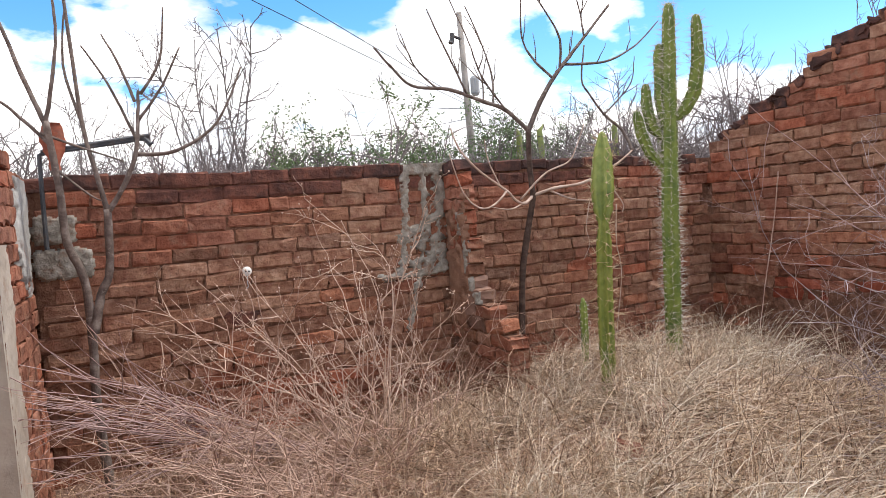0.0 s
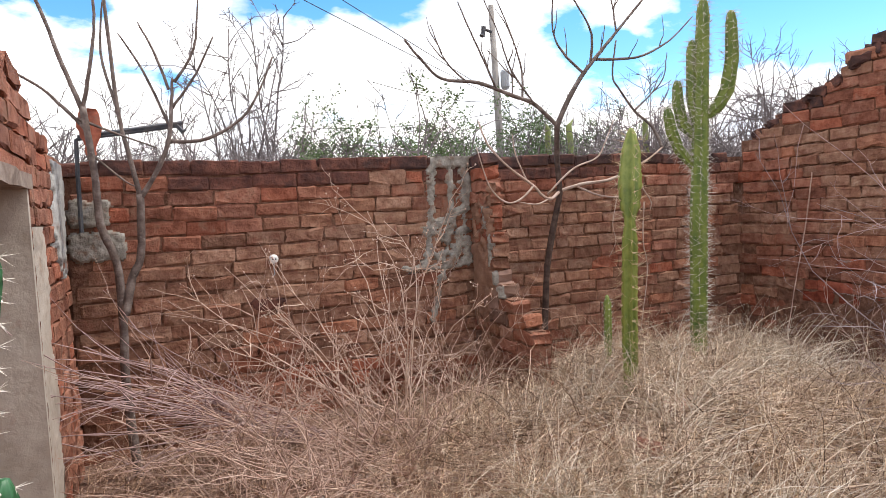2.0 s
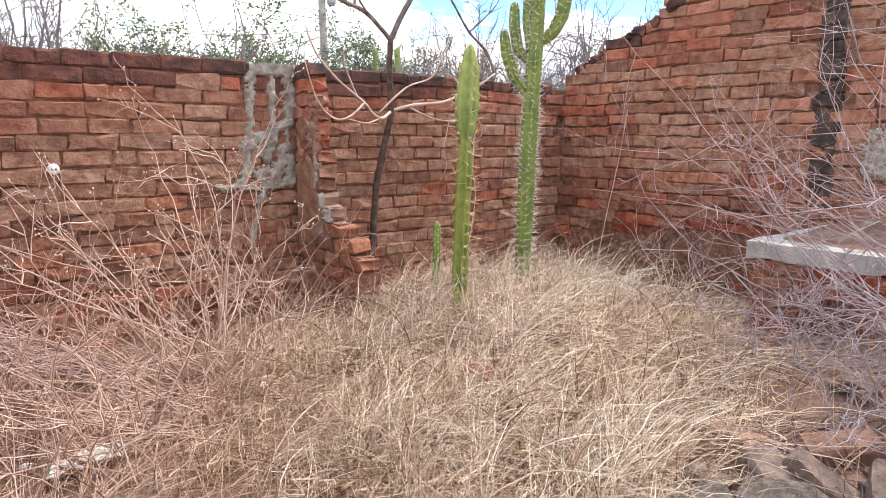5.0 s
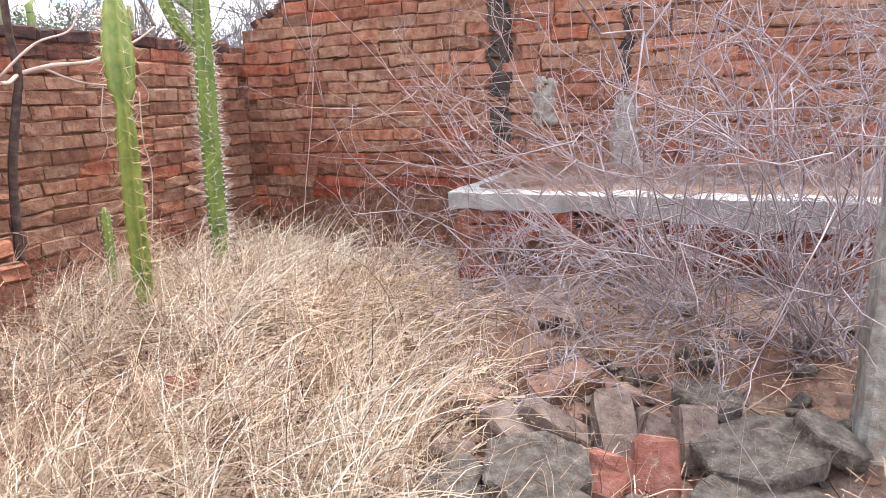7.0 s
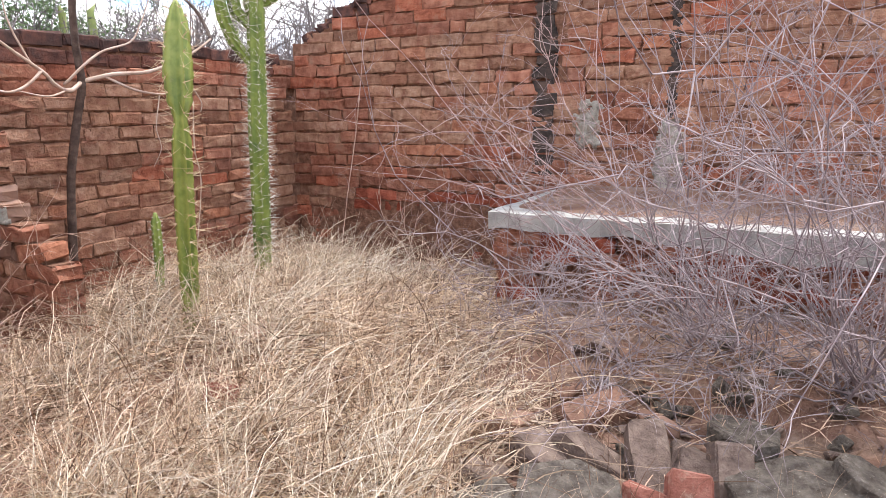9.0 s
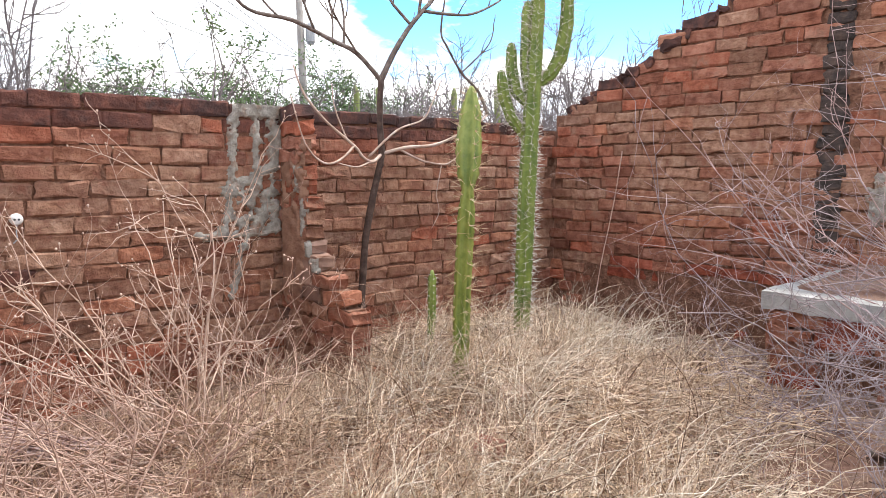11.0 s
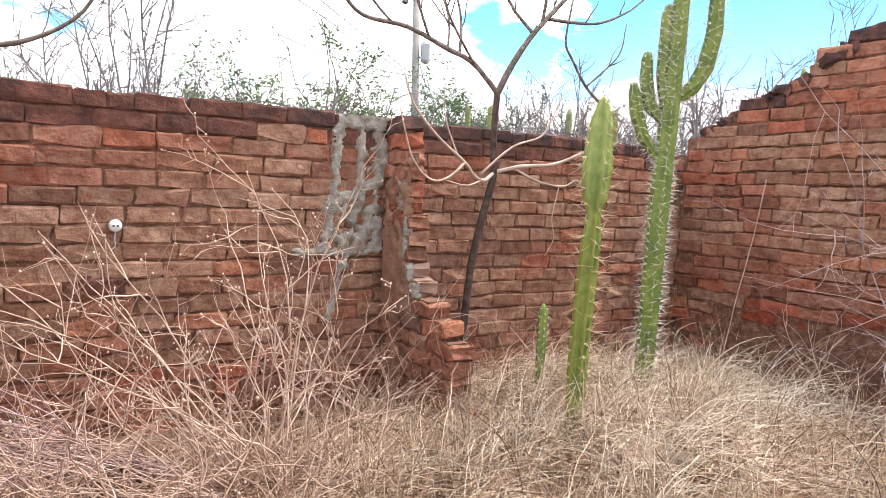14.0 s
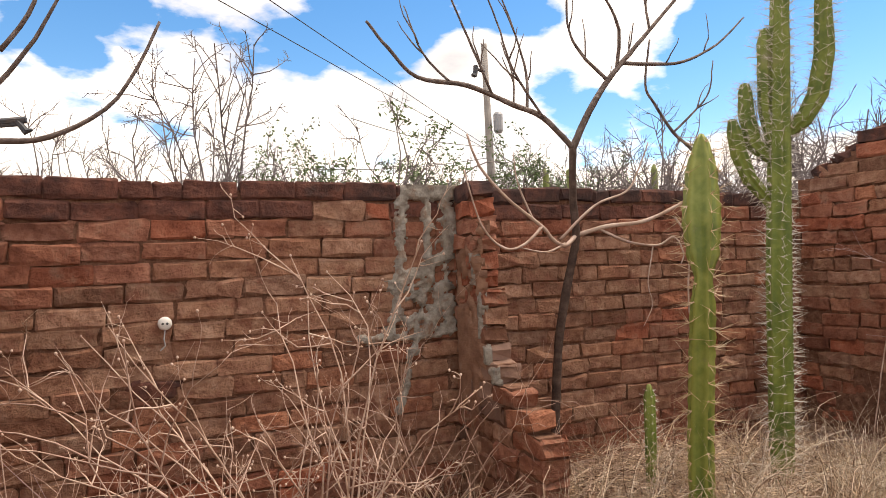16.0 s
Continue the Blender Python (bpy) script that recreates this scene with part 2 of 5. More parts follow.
M_CACTUS_DARK = material("deep_green_cactus", [(0.02, 0.085, 0.035), (0.035, 0.125, 0.05), (0.06, 0.165, 0.07)], 9, 0.45, 0.1, 60, spec=0.4)
M_SPINE = material("straw_spine", [(0.4, 0.27, 0.15), (0.55, 0.4, 0.26), (0.7, 0.58, 0.44)], 20, 0.6, 0.0, 50)
M_SPINE_PALE = material("pale_spine", [(0.5, 0.46, 0.4), (0.65, 0.6, 0.54), (0.78, 0.74, 0.68)], 20, 0.6, 0.0, 50)
M_IRON = material("dark_iron", [(0.03, 0.035, 0.045), (0.055, 0.06, 0.07), (0.1, 0.08, 0.07)], 20, 0.6, 0.3, 80, spec=0.5)
M_RUST = material("rust_red_rag", [(0.18, 0.06, 0.04), (0.3, 0.09, 0.055), (0.4, 0.14, 0.09)], 16, 0.95, 0.4, 60, (0.16, 0.1, 0.08), 9, 0.55)
M_PORCELAIN = material("white_porcelain", [(0.7, 0.69, 0.66), (0.78, 0.77, 0.74)], 10, 0.25, 0.05, 50, spec=0.5)
M_POLE = material("pole_concrete", [(0.2, 0.18, 0.165), (0.27, 0.25, 0.235), (0.33, 0.31, 0.29)], 4, 0.9, 0.2, 30)
M_GALV = material("galvanised_grey", [(0.3, 0.31, 0.33), (0.38, 0.39, 0.41)], 4, 0.5, 0.1, 30, spec=0.5)
M_WIRE = material("black_cable", [(0.015, 0.015, 0.017), (0.03, 0.03, 0.032)], 4, 0.6, 0.0, 30)
M_WOOD = material("weathered_wood", [(0.16, 0.115, 0.09), (0.25, 0.19, 0.155), (0.33, 0.27, 0.23)], 14, 0.9, 0.5, 70)



def crested(m, crest):
    """Lightens a cactus's rib crests: yellower edges, plus rib shading put into the colour."""
    n, l = m.node_tree.nodes, m.node_tree.links
    b = n["Principled BSDF"]
    base = b.inputs["Base Color"].links[0].from_socket
    geo = n.new("ShaderNodeNewGeometry")
    sharp = n.new("ShaderNodeMapRange")
    sharp.inputs[1].default_value, sharp.inputs[2].default_value = 0.52, 0.62
    l.new(geo.outputs["Pointiness"], sharp.inputs[0])
    mix = n.new("ShaderNodeMix")
    mix.data_type = "RGBA"
    l.new(sharp.outputs[0], mix.inputs[0])
    l.new(base, mix.inputs[6])
    mix.inputs[7].default_value = (*crest, 1)
    l.new(mix.outputs[2], b.inputs["Base Color"])


crested(M_CACTUS, (0.29, 0.31, 0.07))
crested(M_CACTUS_GREY, (0.2, 0.225, 0.07))

# ---- mesh helpers ----
ORIGIN = {}


class Shell:
    """Gathers vertices and faces of one mesh, in world metres."""

    def __init__(self):
        self.v, self.f = [], []

    def tube(self, pts, radii, sides=5, cap=True):
        pts = [Vector(p) for p in pts]
        base = len(self.v)
        ref = Vector((0.31, 0.27, 0.91))
        for k, p in enumerate(pts):
            way = (pts[min(k + 1, len(pts) - 1)] - pts[max(k - 1, 0)]).normalized()
            a = way.cross(ref)
            if a.length < 0.1:
                a = way.cross(Vector((1, 0, 0)))
            a.normalize()
            b = way.cross(a)
            for s in range(sides):
                w = 2 * math.pi * s / sides
                self.v.append(p + radii[k] * (math.cos(w) * a + math.sin(w) * b))
        for k in range(len(pts) - 1):
            for s in range(sides):
                i, j = base + k * sides + s, base + k * sides + (s + 1) % sides
                self.f.append((i, j, j + sides, i + sides))
        if cap:
            self.f.append(tuple(base + s for s in reversed(range(sides))))
            self.f.append(tuple(base + (len(pts) - 1) * sides + s for s in range(sides)))

    def box(self, x0, y0, z0, x1, y1, z1):
        b = len(self.v)
        self.v += [Vector((x, y, z)) for z in (z0, z1) for y in (y0, y1) for x in (x0, x1)]
        self.f += [tuple(b + i for i in q) for q in ((0, 2, 3, 1), (4, 5, 7, 6), (0, 1, 5, 4), (2, 6, 7, 3), (0, 4, 6, 2), (1, 3, 7, 5))]

    def add(self, verts, faces, m):
        b = len(self.v)
        self.v += [m @ v for v in verts]
        self.f += [tuple(b + i for i in f) for f in faces]

    def mesh(self, name, smooth=False):
        me = bpy.data.meshes.new(name)
        me.from_pydata([tuple(v) for v in self.v], [], self.f)
        if smooth:
            me.polygons.foreach_set("use_smooth", [True] * len(me.polygons))
        me.update()
        return me


def thing(name, at, label, category, group="", kind=""):
    ob = tagged(new(name), label, category, group, kind)
    ob.location = at
    ORIGIN[ob] = Vector(at)
    return ob


def part(name, shell, mat, parent, label="", smooth=False):
    """One mesh under a thing or a part; shell: a Shell in world metres, or a mesh."""
    me = shell.mesh(name, smooth) if isinstance(shell, Shell) else shell
    if not me.materials:
        me.materials.append(mat)
    ob = tagged(new(name, me), label)
    ob.parent = parent
    ob.location = -ORIGIN.get(parent, Vector())
    return ob


def solid(name, shell, mat, label, category, kind="", smooth=False, group=""):
    """A thing that is one mesh."""
    me = shell.mesh(name, smooth) if isinstance(shell, Shell) else shell
    me.materials.append(mat)
    return tagged(new(name, me), label, category, group, kind)


def ease(a, b, v):
    s = min(1, max(0, (v - a) / (b - a)))
    return s * s * (3 - 2 * s)


def ni(x, y=0.0, z=0.0):
    return noise.noise(Vector((x, y, z)))


# ---- ground ----
MOUNDS = [(-0.4, 4.1, 0.2), (0.8, 4.1, 0.27), (1.8, 3.9, 0.24), (0.4, 2.9, 0.25), (1.65, 2.03, 0.42), (2.2, 2.4, 0.53), (2.6, 3.2, 0.52), (4.5, 3.0, 0.3), (4.2, 2.4, 0.33),
          (1.7, 0.7, 0.4), (2.3, 1.3, 0.38), (3.3, 1.6, 0.46), (3.3, 0.9, 0.54), (0.0, 0.0, 0.26), (0.2, 1.4, 0.26), (3.2, 0.2, 0.54), (-0.6, 1.8, 0.25), (4.2, 4.0, 0.36)]


def ground_z(x, y):
    s, w = 0.0, 0.0
    for a, b, z in MOUNDS:
        k = 1.0 / ((x - a) ** 2 + (y - b) ** 2 + 0.08) ** 1.6
        s += k * z
        w += k
    far = ease(4, 9, math.hypot(x - 1.5, y - 2))
    z = (s / w) * (1 - far) + 0.15 * far
    z += 0.03 * ni(x * 1.7, y * 1.7) + 0.012 * ni(x * 6, y * 6, 3) * (1 - far)
    if far > 0.99:
        z += 0.25 * ni(x * 0.05, y * 0.05, 7)
    return z


def spread(lo, hi, step):
    near = list(np.arange(lo, hi, step))
    left, right, d = [lo], [near[-1]], step
    while abs(left[-1]) < 900:
        d *= 1.35
        left.append(left[-1] - d)
        right.append(right[-1] + d)
    return sorted(left[1:]) + near + right[1:]


gx, gy = spread(-2.5, 5.5, 0.07), spread(-2.5, 5.5, 0.07)
sheet = Shell()
sheet.v = [Vector((x, y, ground_z(x, y))) for y in gy for x in gx]
W = len(gx)
sheet.f = [(j * W + i, j * W + i + 1, (j + 1) * W + i + 1, (j + 1) * W + i) for j in range(len(gy) - 1) for i in range(W - 1)]
solid("ground", sheet, M_SOIL, "dry reddish-brown soil littered with dead stalks", "ground", "structure", True)

# ---- brick walls ----
COURSE = 0.09
BRICK_SIZE = (0.25, 0.12, 0.083)


def brick_shape(seed, size=BRICK_SIZE, worn=0.0075):
    """A worn handmade brick: bevelled box with uneven corners."""
    r = random.Random(seed)
    bm = bmesh.new()
    bmesh.ops.create_cube(bm, size=1)
    for v in bm.verts:
        v.co = Vector((v.co.x * size[0], v.co.y * size[1], v.co.z * size[2]))
    bmesh.ops.bevel(bm, geom=bm.edges[:], offset=0.009, segments=1, affect="EDGES", profile=0.5)
    bmesh.ops.bisect_plane(bm, geom=bm.verts[:] + bm.edges[:] + bm.faces[:], plane_co=(size[0] * r.uniform(-0.2, 0.2), 0, 0), plane_no=(1, 0, r.uniform(-0.3, 0.3)))
    for v in bm.verts:
        v.co += Vector([r.uniform(-worn, worn) * q for q in (1.2, 0.4, 1.0)])
    bm.verts.index_update()
    bm.normal_update()
    verts, faces = [v.co.copy() for v in bm.verts], [tuple(v.index for v in f.verts) for f in bm.faces]
    bm.free()
    return verts, faces


def brick_mesh(name, shape, mat):
    me = bpy.data.meshes.new(name)
    me.from_pydata([tuple(v) for v in shape[0]], [], shape[1])
    me.materials.append(mat)
    return me


FULL = [brick_shape(k) for k in range(14)]
HALF = [brick_shape(40 + k, (0.13, 0.12, 0.083)) for k in range(5)]
CHEW = [brick_shape(60 + k, BRICK_SIZE, 0.015) for k in range(6)]
MESHES = {}


def shared(kind, k, mat):
    key = (kind, k, mat.name)
    if key not in MESHES:
        MESHES[key] = brick_mesh("brick", {"full": FULL, "half": HALF, "chew": CHEW}[kind][k], mat)
    return MESHES[key]


def lay(wall, start, along, inward, length, z0, top, single, mats, seed, skip=None, sink=None):
    """Lays courses of bricks on a wall's face. start: foot of the face; along, inward: unit ways; top(s): height at s along it;
    single(s, z): whether a brick there is an object of its own; mats(s, z, last): its material and wear."""
    r = random.Random(seed)
    joined = Shell()
    start, along, inward = Vector(start), Vector(along), Vector(inward)
    turn = Matrix((along, inward, Vector((0, 0, 1)))).transposed().to_4x4()
    k = 0
    while z0 + k * COURSE < 3.4:
        z = z0 + (k + 0.5) * COURSE
        s = -r.uniform(0.02, 0.24)
        while s < length:
            half = r.random() < 0.13
            ln = (0.125 if half else 0.245) * r.uniform(0.86, 1.1)
            mid = s + ln / 2
            s += ln + r.uniform(0.005, 0.016)
            if mid < 0.03 or mid > length - 0.03 or z > top(mid) or (skip and skip(mid, z)):
                continue
            last = z + COURSE > top(mid)
            wave = 0.02 * ni(mid * 1.6, z * 1.1, seed) + r.uniform(-0.005, 0.005)
            deep = 0.06 + r.uniform(-0.004, 0.005) + (sink(mid, z) if sink else 0)
            mat, chew = mats(mid, z, last)
            kind = "half" if half else ("chew" if chew else "full")
            shape_k = r.randrange(5 if half else (6 if chew else 14))
            m = Matrix.Translation(start + along * mid + inward * deep + Vector((0, 0, z + wave))) @ turn @ pose(0, 0, 0, r.uniform(-0.8, 0.8), r.uniform(-1.2, 1.2), r.uniform(-0.8, 0.8))
            m = m @ Matrix.Diagonal((ln / (0.125 if half else 0.245), 1, r.uniform(0.94, 1.05), 1))
            if single(mid, z) or mat not in (M_BRICK,):
                ob = new("brick", shared(kind, shape_k, mat))
                ob.parent = wall
                ob.matrix_basis = m
            else:
                joined.add(*{"full": FULL, "half": HALF, "chew": CHEW}[kind][shape_k], m)
        k += 1
    if joined.v:
        tagged(part("brick_field", joined, M_BRICK_JOINED, wall), kind="stuff")


def core(name, boxes, label, mat=None):
    s = Shell()
    for b in boxes:
        s.box(*b)
    return solid(name, s, mat or M_MORTAR, label, "wall", "structure")


N_Y, E_X, W_X = 4.2, 4.6, -0.62


def north_top(s):
    return 1.95 + 0.012 * ni(s * 2)


def east_top(y):
    """Broken gable: the height of the east wall at y."""
    line = [(4.3, 1.98), (3.94, 2.14), (3.7, 2.26), (3.29, 2.41), (3.17, 2.5), (3.02, 2.58), (2.85, 2.66), (2.62, 2.76), (2.3, 2.88), (1.9, 2.95), (1.5, 2.9), (1.2, 2.66), (0.9, 2.46), (0.5, 2.37), (-0.2, 2.31), (-9, 2.25)]
    for (ya, za), (yb, zb) in zip(line, line[1:]):
        if ya >= y >= yb:
            return za + (zb - za) * (ya - y) / (ya - yb)
    return 1.98


def west_top(y):
    steps = [(4.2, 1.93), (3.78, 1.96), (3.3, 2.05), (2.87, 2.12), (2.55, 2.22), (2.38, 2.4), (2.15, 2.55), (1.6, 2.5), (0.9, 2.3), (-9, 2.0)]
    for (ya, za), (yb, zb) in zip(steps, steps[1:]):
        if ya >= y >= yb:
            return zb
    return 1.93


wall_north = core("wall_north", [(W_X - 0.15, N_Y + 0.045, -0.2, E_X + 0.14, N_Y + 0.12, 1.91)], "long red-brown brick wall with a blackened top course, weathered and roofless")


def north_mats(s, z, last):
    if last:
        return (M_BRICK_DARK, False) if s > 2.55 or ni(s * 2.1, 5.0) > 0.25 else (M_BRICK_STAIN, False)
    if z > 1.78 and ni(s * 1.7, z * 5, 3) > 0.0:
        return M_BRICK_STAIN, False
    tan = ease(1.72, 1.5, z) * ease(0.35, 0.9, z) * 0.75 + 0.9 * ni(s * 1.3, z * 2.2, 17)
    return (M_BRICK_TAN if tan > 0.38 else M_BRICK), ni(s * 3, z * 3, 2) > 0.1


lay(wall_north, (W_X, N_Y, 0), (1, 0, 0), (0, 1, 0), E_X - W_X, 0.06, north_top, lambda s, z: z > 0.82, north_mats, 3)



def mortar_skin(wall, face, u0, u1, v0, top, seed):
    """Uneven mud mortar between the bricks, here deep, there smeared flush."""
    s, step = Shell(), 0.028
    nu, nv = int((u1 - u0) / step), int((3.2 - v0) / step)
    index = {}

    def vertex(i, j):
        if (i, j) not in index:
            u, v = u0 + i * step, v0 + j * step
            h = (-0.021 if wall.name == "wall_east" else -0.017) + 0.012 * ni(u * 2.6, v * 2.6, seed) + 0.009 * ni(u * 13, v * 13, seed + 3) + 0.004 * ni(u * 40, v * 40, seed)
            index[i, j] = len(s.v)
            s.v.append(Vector(face(u, v, h)))
        return index[i, j]

    for i in range(nu):
        for j in range(nv):
            if v0 + (j + 1) * step < top(u0 + (i + 0.5) * step) - 0.02:
                s.f.append((vertex(i, j), vertex(i + 1, j), vertex(i + 1, j + 1), vertex(i, j + 1)))
    part("mortar", s, M_MORTAR, wall, smooth=True)


mortar_skin(wall_north, lambda u, v, h: (u, N_Y - h, v), W_X, E_X - 0.02, 0.05, lambda x: 1.93, 2)
E_END = -2.6
east_cores = []
for k in range(40):
    z = 0.06 + k * COURSE
    ys = [y for y in np.arange(E_END, N_Y, 0.05) if z + COURSE * 0.5 < east_top(y) - 0.03]
    if ys:
        east_cores.append((E_X + 0.045, min(ys), z - 0.0003 * k, E_X + 0.12, max(ys) + 0.05, z + COURSE))
wall_east = core("wall_east", east_cores, "tall brick gable wall with a broken stepped top, soot streaks and an eroded red foot")


def post_groove(s, z):
    y = N_Y - s
    return 1.86 < y < 2.03 and 1.05 < z < 2.62 and ni(z * 5, 2.0) > -0.35


def east_stones():
    """Loose blackened stones left along the broken top."""
    r = random.Random(4)
    for k in range(26):
        y = 4.05 - k * 0.075 + r.uniform(-0.03, 0.03)
        q = r.uniform(0.05, 0.1)
        me = bpy.data.meshes.new("stone")
        verts, faces = brick_shape(700 + k, (q * 1.5, q * 1.1, q * 0.75), 0.016)
        me.from_pydata([tuple(v) for v in verts], [], faces)
        me.materials.append(M_BRICK_DARK)
        ob = new("stone", me)
        ob.parent = wall_east
        ob.matrix_basis = pose(E_X + 0.05 + r.uniform(-0.03, 0.03), y, east_top(y) - 0.03, r.uniform(-12, 12), r.uniform(-12, 12), r.uniform(60, 120))


def east_sink(s, z):
    y = N_Y - s
    foot = ease(0.95, 0.5, z) * ease(1.75, 2.2, y) * ease(4.2, 3.7, y)
    return foot * (0.05 + 0.045 * ni(y * 4, z * 9, 4))


def east_mats(s, z, last):
    y = N_Y - s
    if last and y > 2.2 and ni(y * 3, 9.0) > -0.25:
        return M_BRICK_DARK, True
    if z < 0.83 + 0.1 * ni(y * 2.5, 1.0) and 1.7 < y < 3.75:
        return M_BRICK_RED, True
    return (M_BRICK_TAN if ni(y * 1.5, z * 2.5, 23) > -0.06 else M_BRICK), ni(y * 3, z * 3, 6) > 0.05


lay(wall_east, (E_X, N_Y, 0), (0, -1, 0), (1, 0, 0), N_Y - E_END, 0.06, lambda s: east_top(N_Y - s), lambda s, z: z > 0.72 and 1.15 < N_Y - s, east_mats, 8, post_groove, east_sink)
mortar_skin(wall_east, lambda u, v, h: (E_X - h, u, v), E_END, N_Y - 0.02, 0.05, east_top, 5)
soot = Shell()
for k in range(19):
    z = 1.06 + k * 0.085
    if ni(z * 5, 2.0) > -0.35:
        m = pose(E_X + 0.005 + random.uniform(0, 0.025), 1.945 + random.uniform(-0.012, 0.012), z, random.uniform(-8, 8), random.uniform(-6, 6), 90)
        soot.add(*brick_shape(200 + k, (0.15, 0.05, 0.08), 0.014), m)
east_stones()
part("soot_streak", soot, M_SOOT_CRACK, wall_east, "soot-blackened chimney groove")

# west ruin: pier between the corner and a doorway, lintel, wall beyond
wall_west = core("wall_west", [(W_X - 0.14, 2.82, 0.06, W_X - 0.022, N_Y + 0.01, 1.9), (W_X - 0.14, 2.16, 1.79, W_X - 0.014, 2.82, 2.08), (W_X - 0.14, 0.9, 1.79, W_X - 0.014, 2.16, 2.26)],
                 "crumbling brick side wall with a plastered doorway under an old lintel")


def west_skip(s, z):
    y = N_Y - s
    return y < 2.95 and z < 1.8


lay(wall_west, (W_X, N_Y, 0), (0, -1, 0), (-1, 0, 0), 3.3, 0.06, lambda s: west_top(N_Y - s), lambda s, z: True, lambda s, z, last: (M_BRICK, ni(s * 3, z * 4, 9) > 0.0), 12, west_skip)
infill = core("wall_infill", [(W_X - 0.52, 1.0, 0.0, W_X - 0.4, 4.2, 1.9)], "brick wall of the next room seen through the doorway")
lay(infill, (W_X - 0.386, 4.2, 0), (0, -1, 0), (-1, 0, 0), 3.2, 0.06, lambda s: 1.92, lambda s, z: 1.3 < s < 2.6, lambda s, z, last: (M_BRICK, True), 15)


def patch(name, parent, mat, face, mask, u0, u1, v0, v1, thick=0.014, step=0.014, seed=0, label=""):
    """A rough skin of mortar on a wall: face(u, v, h) gives the place h in front of it, mask(u, v) > 0 where it holds."""
    s, index = Shell(), {}
    nu, nv = int((u1 - u0) / step), int((v1 - v0) / step)
    grid = [[mask(u0 + i * step, v0 + j * step) + 0.3 * ni((u0 + i * step) * 17, (v0 + j * step) * 17, seed) + 0.2 * ni((u0 + i * step) * 40, (v0 + j * step) * 40, seed) for j in range(nv + 1)] for i in range(nu + 1)]

    def vertex(i, j):
        if (i, j) not in index:
            g = grid[i][j]
            h = -0.022 if g <= 0 else min(1, g * 9) * thick + 0.005 * ni(i * 0.45, j * 0.45, seed) + 0.003 * ni(i * 1.3, j * 1.3, seed)
            index[i, j] = len(s.v)
            s.v.append(Vector(face(u0 + i * step, v0 + j * step, h)))
        return index[i, j]

    for i in range(nu):
        for j in range(nv):
            if max(grid[i][j], grid[i + 1][j], grid[i][j + 1], grid[i + 1][j + 1]) > 0:
                s.f.append((vertex(i, j), vertex(i + 1, j), vertex(i + 1, j + 1), vertex(i, j + 1)))
    return part(name, s, mat, parent, label, True)


def north_face(u, v, h):
    return (u, N_Y - 0.002 - h, v)


def pilaster_mask(u, v):
    """Old render clinging in strips round bare bricks, with a drip below."""
    drop_by = 1.93 - v
    wob = 0.012 * ni(v * 14, 3.0)
    left = 0.3 - 11 * abs(u - (1.675 - 0.13 * drop_by) - wob)
    middle = 0.32 - 12 * abs(u - 1.79 - 0.6 * wob) if v > 1.5 else -1
    slant = 0.3 - 7 * abs(v - 1.5 - 0.55 * (u - 1.75)) if 1.6 < u < 1.93 else -1
    edge = 0.16 - 3.2 * abs(u - 1.9) + 0.25 * ni(u * 9, v * 7, 8) if v > 1.18 else -1
    lower = 0.04 - 5 * max(0, 1.58 - u, u - 1.9) + 0.3 * ni(u * 8, v * 8, 31) if 1.17 < v < 1.46 else -1
    cap = 0.35 - 20 * max(0, 1.885 - v) if 1.7 < u < 1.95 else -1
    foot = 0.28 - 11 * abs(v - 1.165) - 4 * max(0, 1.4 - u, u - 1.85)
    drip = 0.26 - 11 * abs(u - 1.72 - 0.28 * (v - 1.2) - wob) if 0.78 < v < 1.5 else -1
    return max(left if v > 1.15 else -1, middle, slant, edge, lower, cap, foot, drip)


patch("cement_patch", wall_north, M_CEMENT, north_face, pilaster_mask, 1.15, 2.02, 0.75, 1.95, 0.011, 0.012, 4, "rough grey cement patch")
patch("cement_patch", wall_north, M_CEMENT, north_face, lambda u, v: 0.34 - 12 * max(0, abs(u + 0.5) - 0.085) - 14 * max(0, abs(v - 1.66) - 0.055), -0.64, -0.25, 1.5, 1.85, 0.011, 0.012, 5, "grey cement patch")
patch("cement_patch", wall_north, M_CEMENT, north_face, lambda u, v: 0.34 - 12 * max(0, abs(u + 0.47) - 0.12) - 14 * max(0, abs(v - 1.46) - 0.06), -0.64, -0.2, 1.3, 1.6, 0.011, 0.012, 6, "grey cement patch")


patch("soot_patch", wall_north, M_BRICK_STAIN, north_face, lambda u, v: 0.3 - 9 * max(0, abs(u - 0.47) - 0.07) - 14 * max(0, abs(v - 1.03) - 0.025), 0.33, 0.62, 0.94, 1.12, 0.005, 0.012, 27, "dark patch of brick")
patch("cement_patch", wall_north, M_CEMENT_PALE, north_face, lambda u, v: 0.26 - 14 * max(0, abs(u - 2.16) - 0.025) - 14 * max(0, abs(v - 1.17) - 0.035), 2.06, 2.28, 1.08, 1.28, 0.008, 0.01, 28, "pale mortar smear")


def east_face(u, v, h):
    return (E_X - 0.002 - h, u, v)


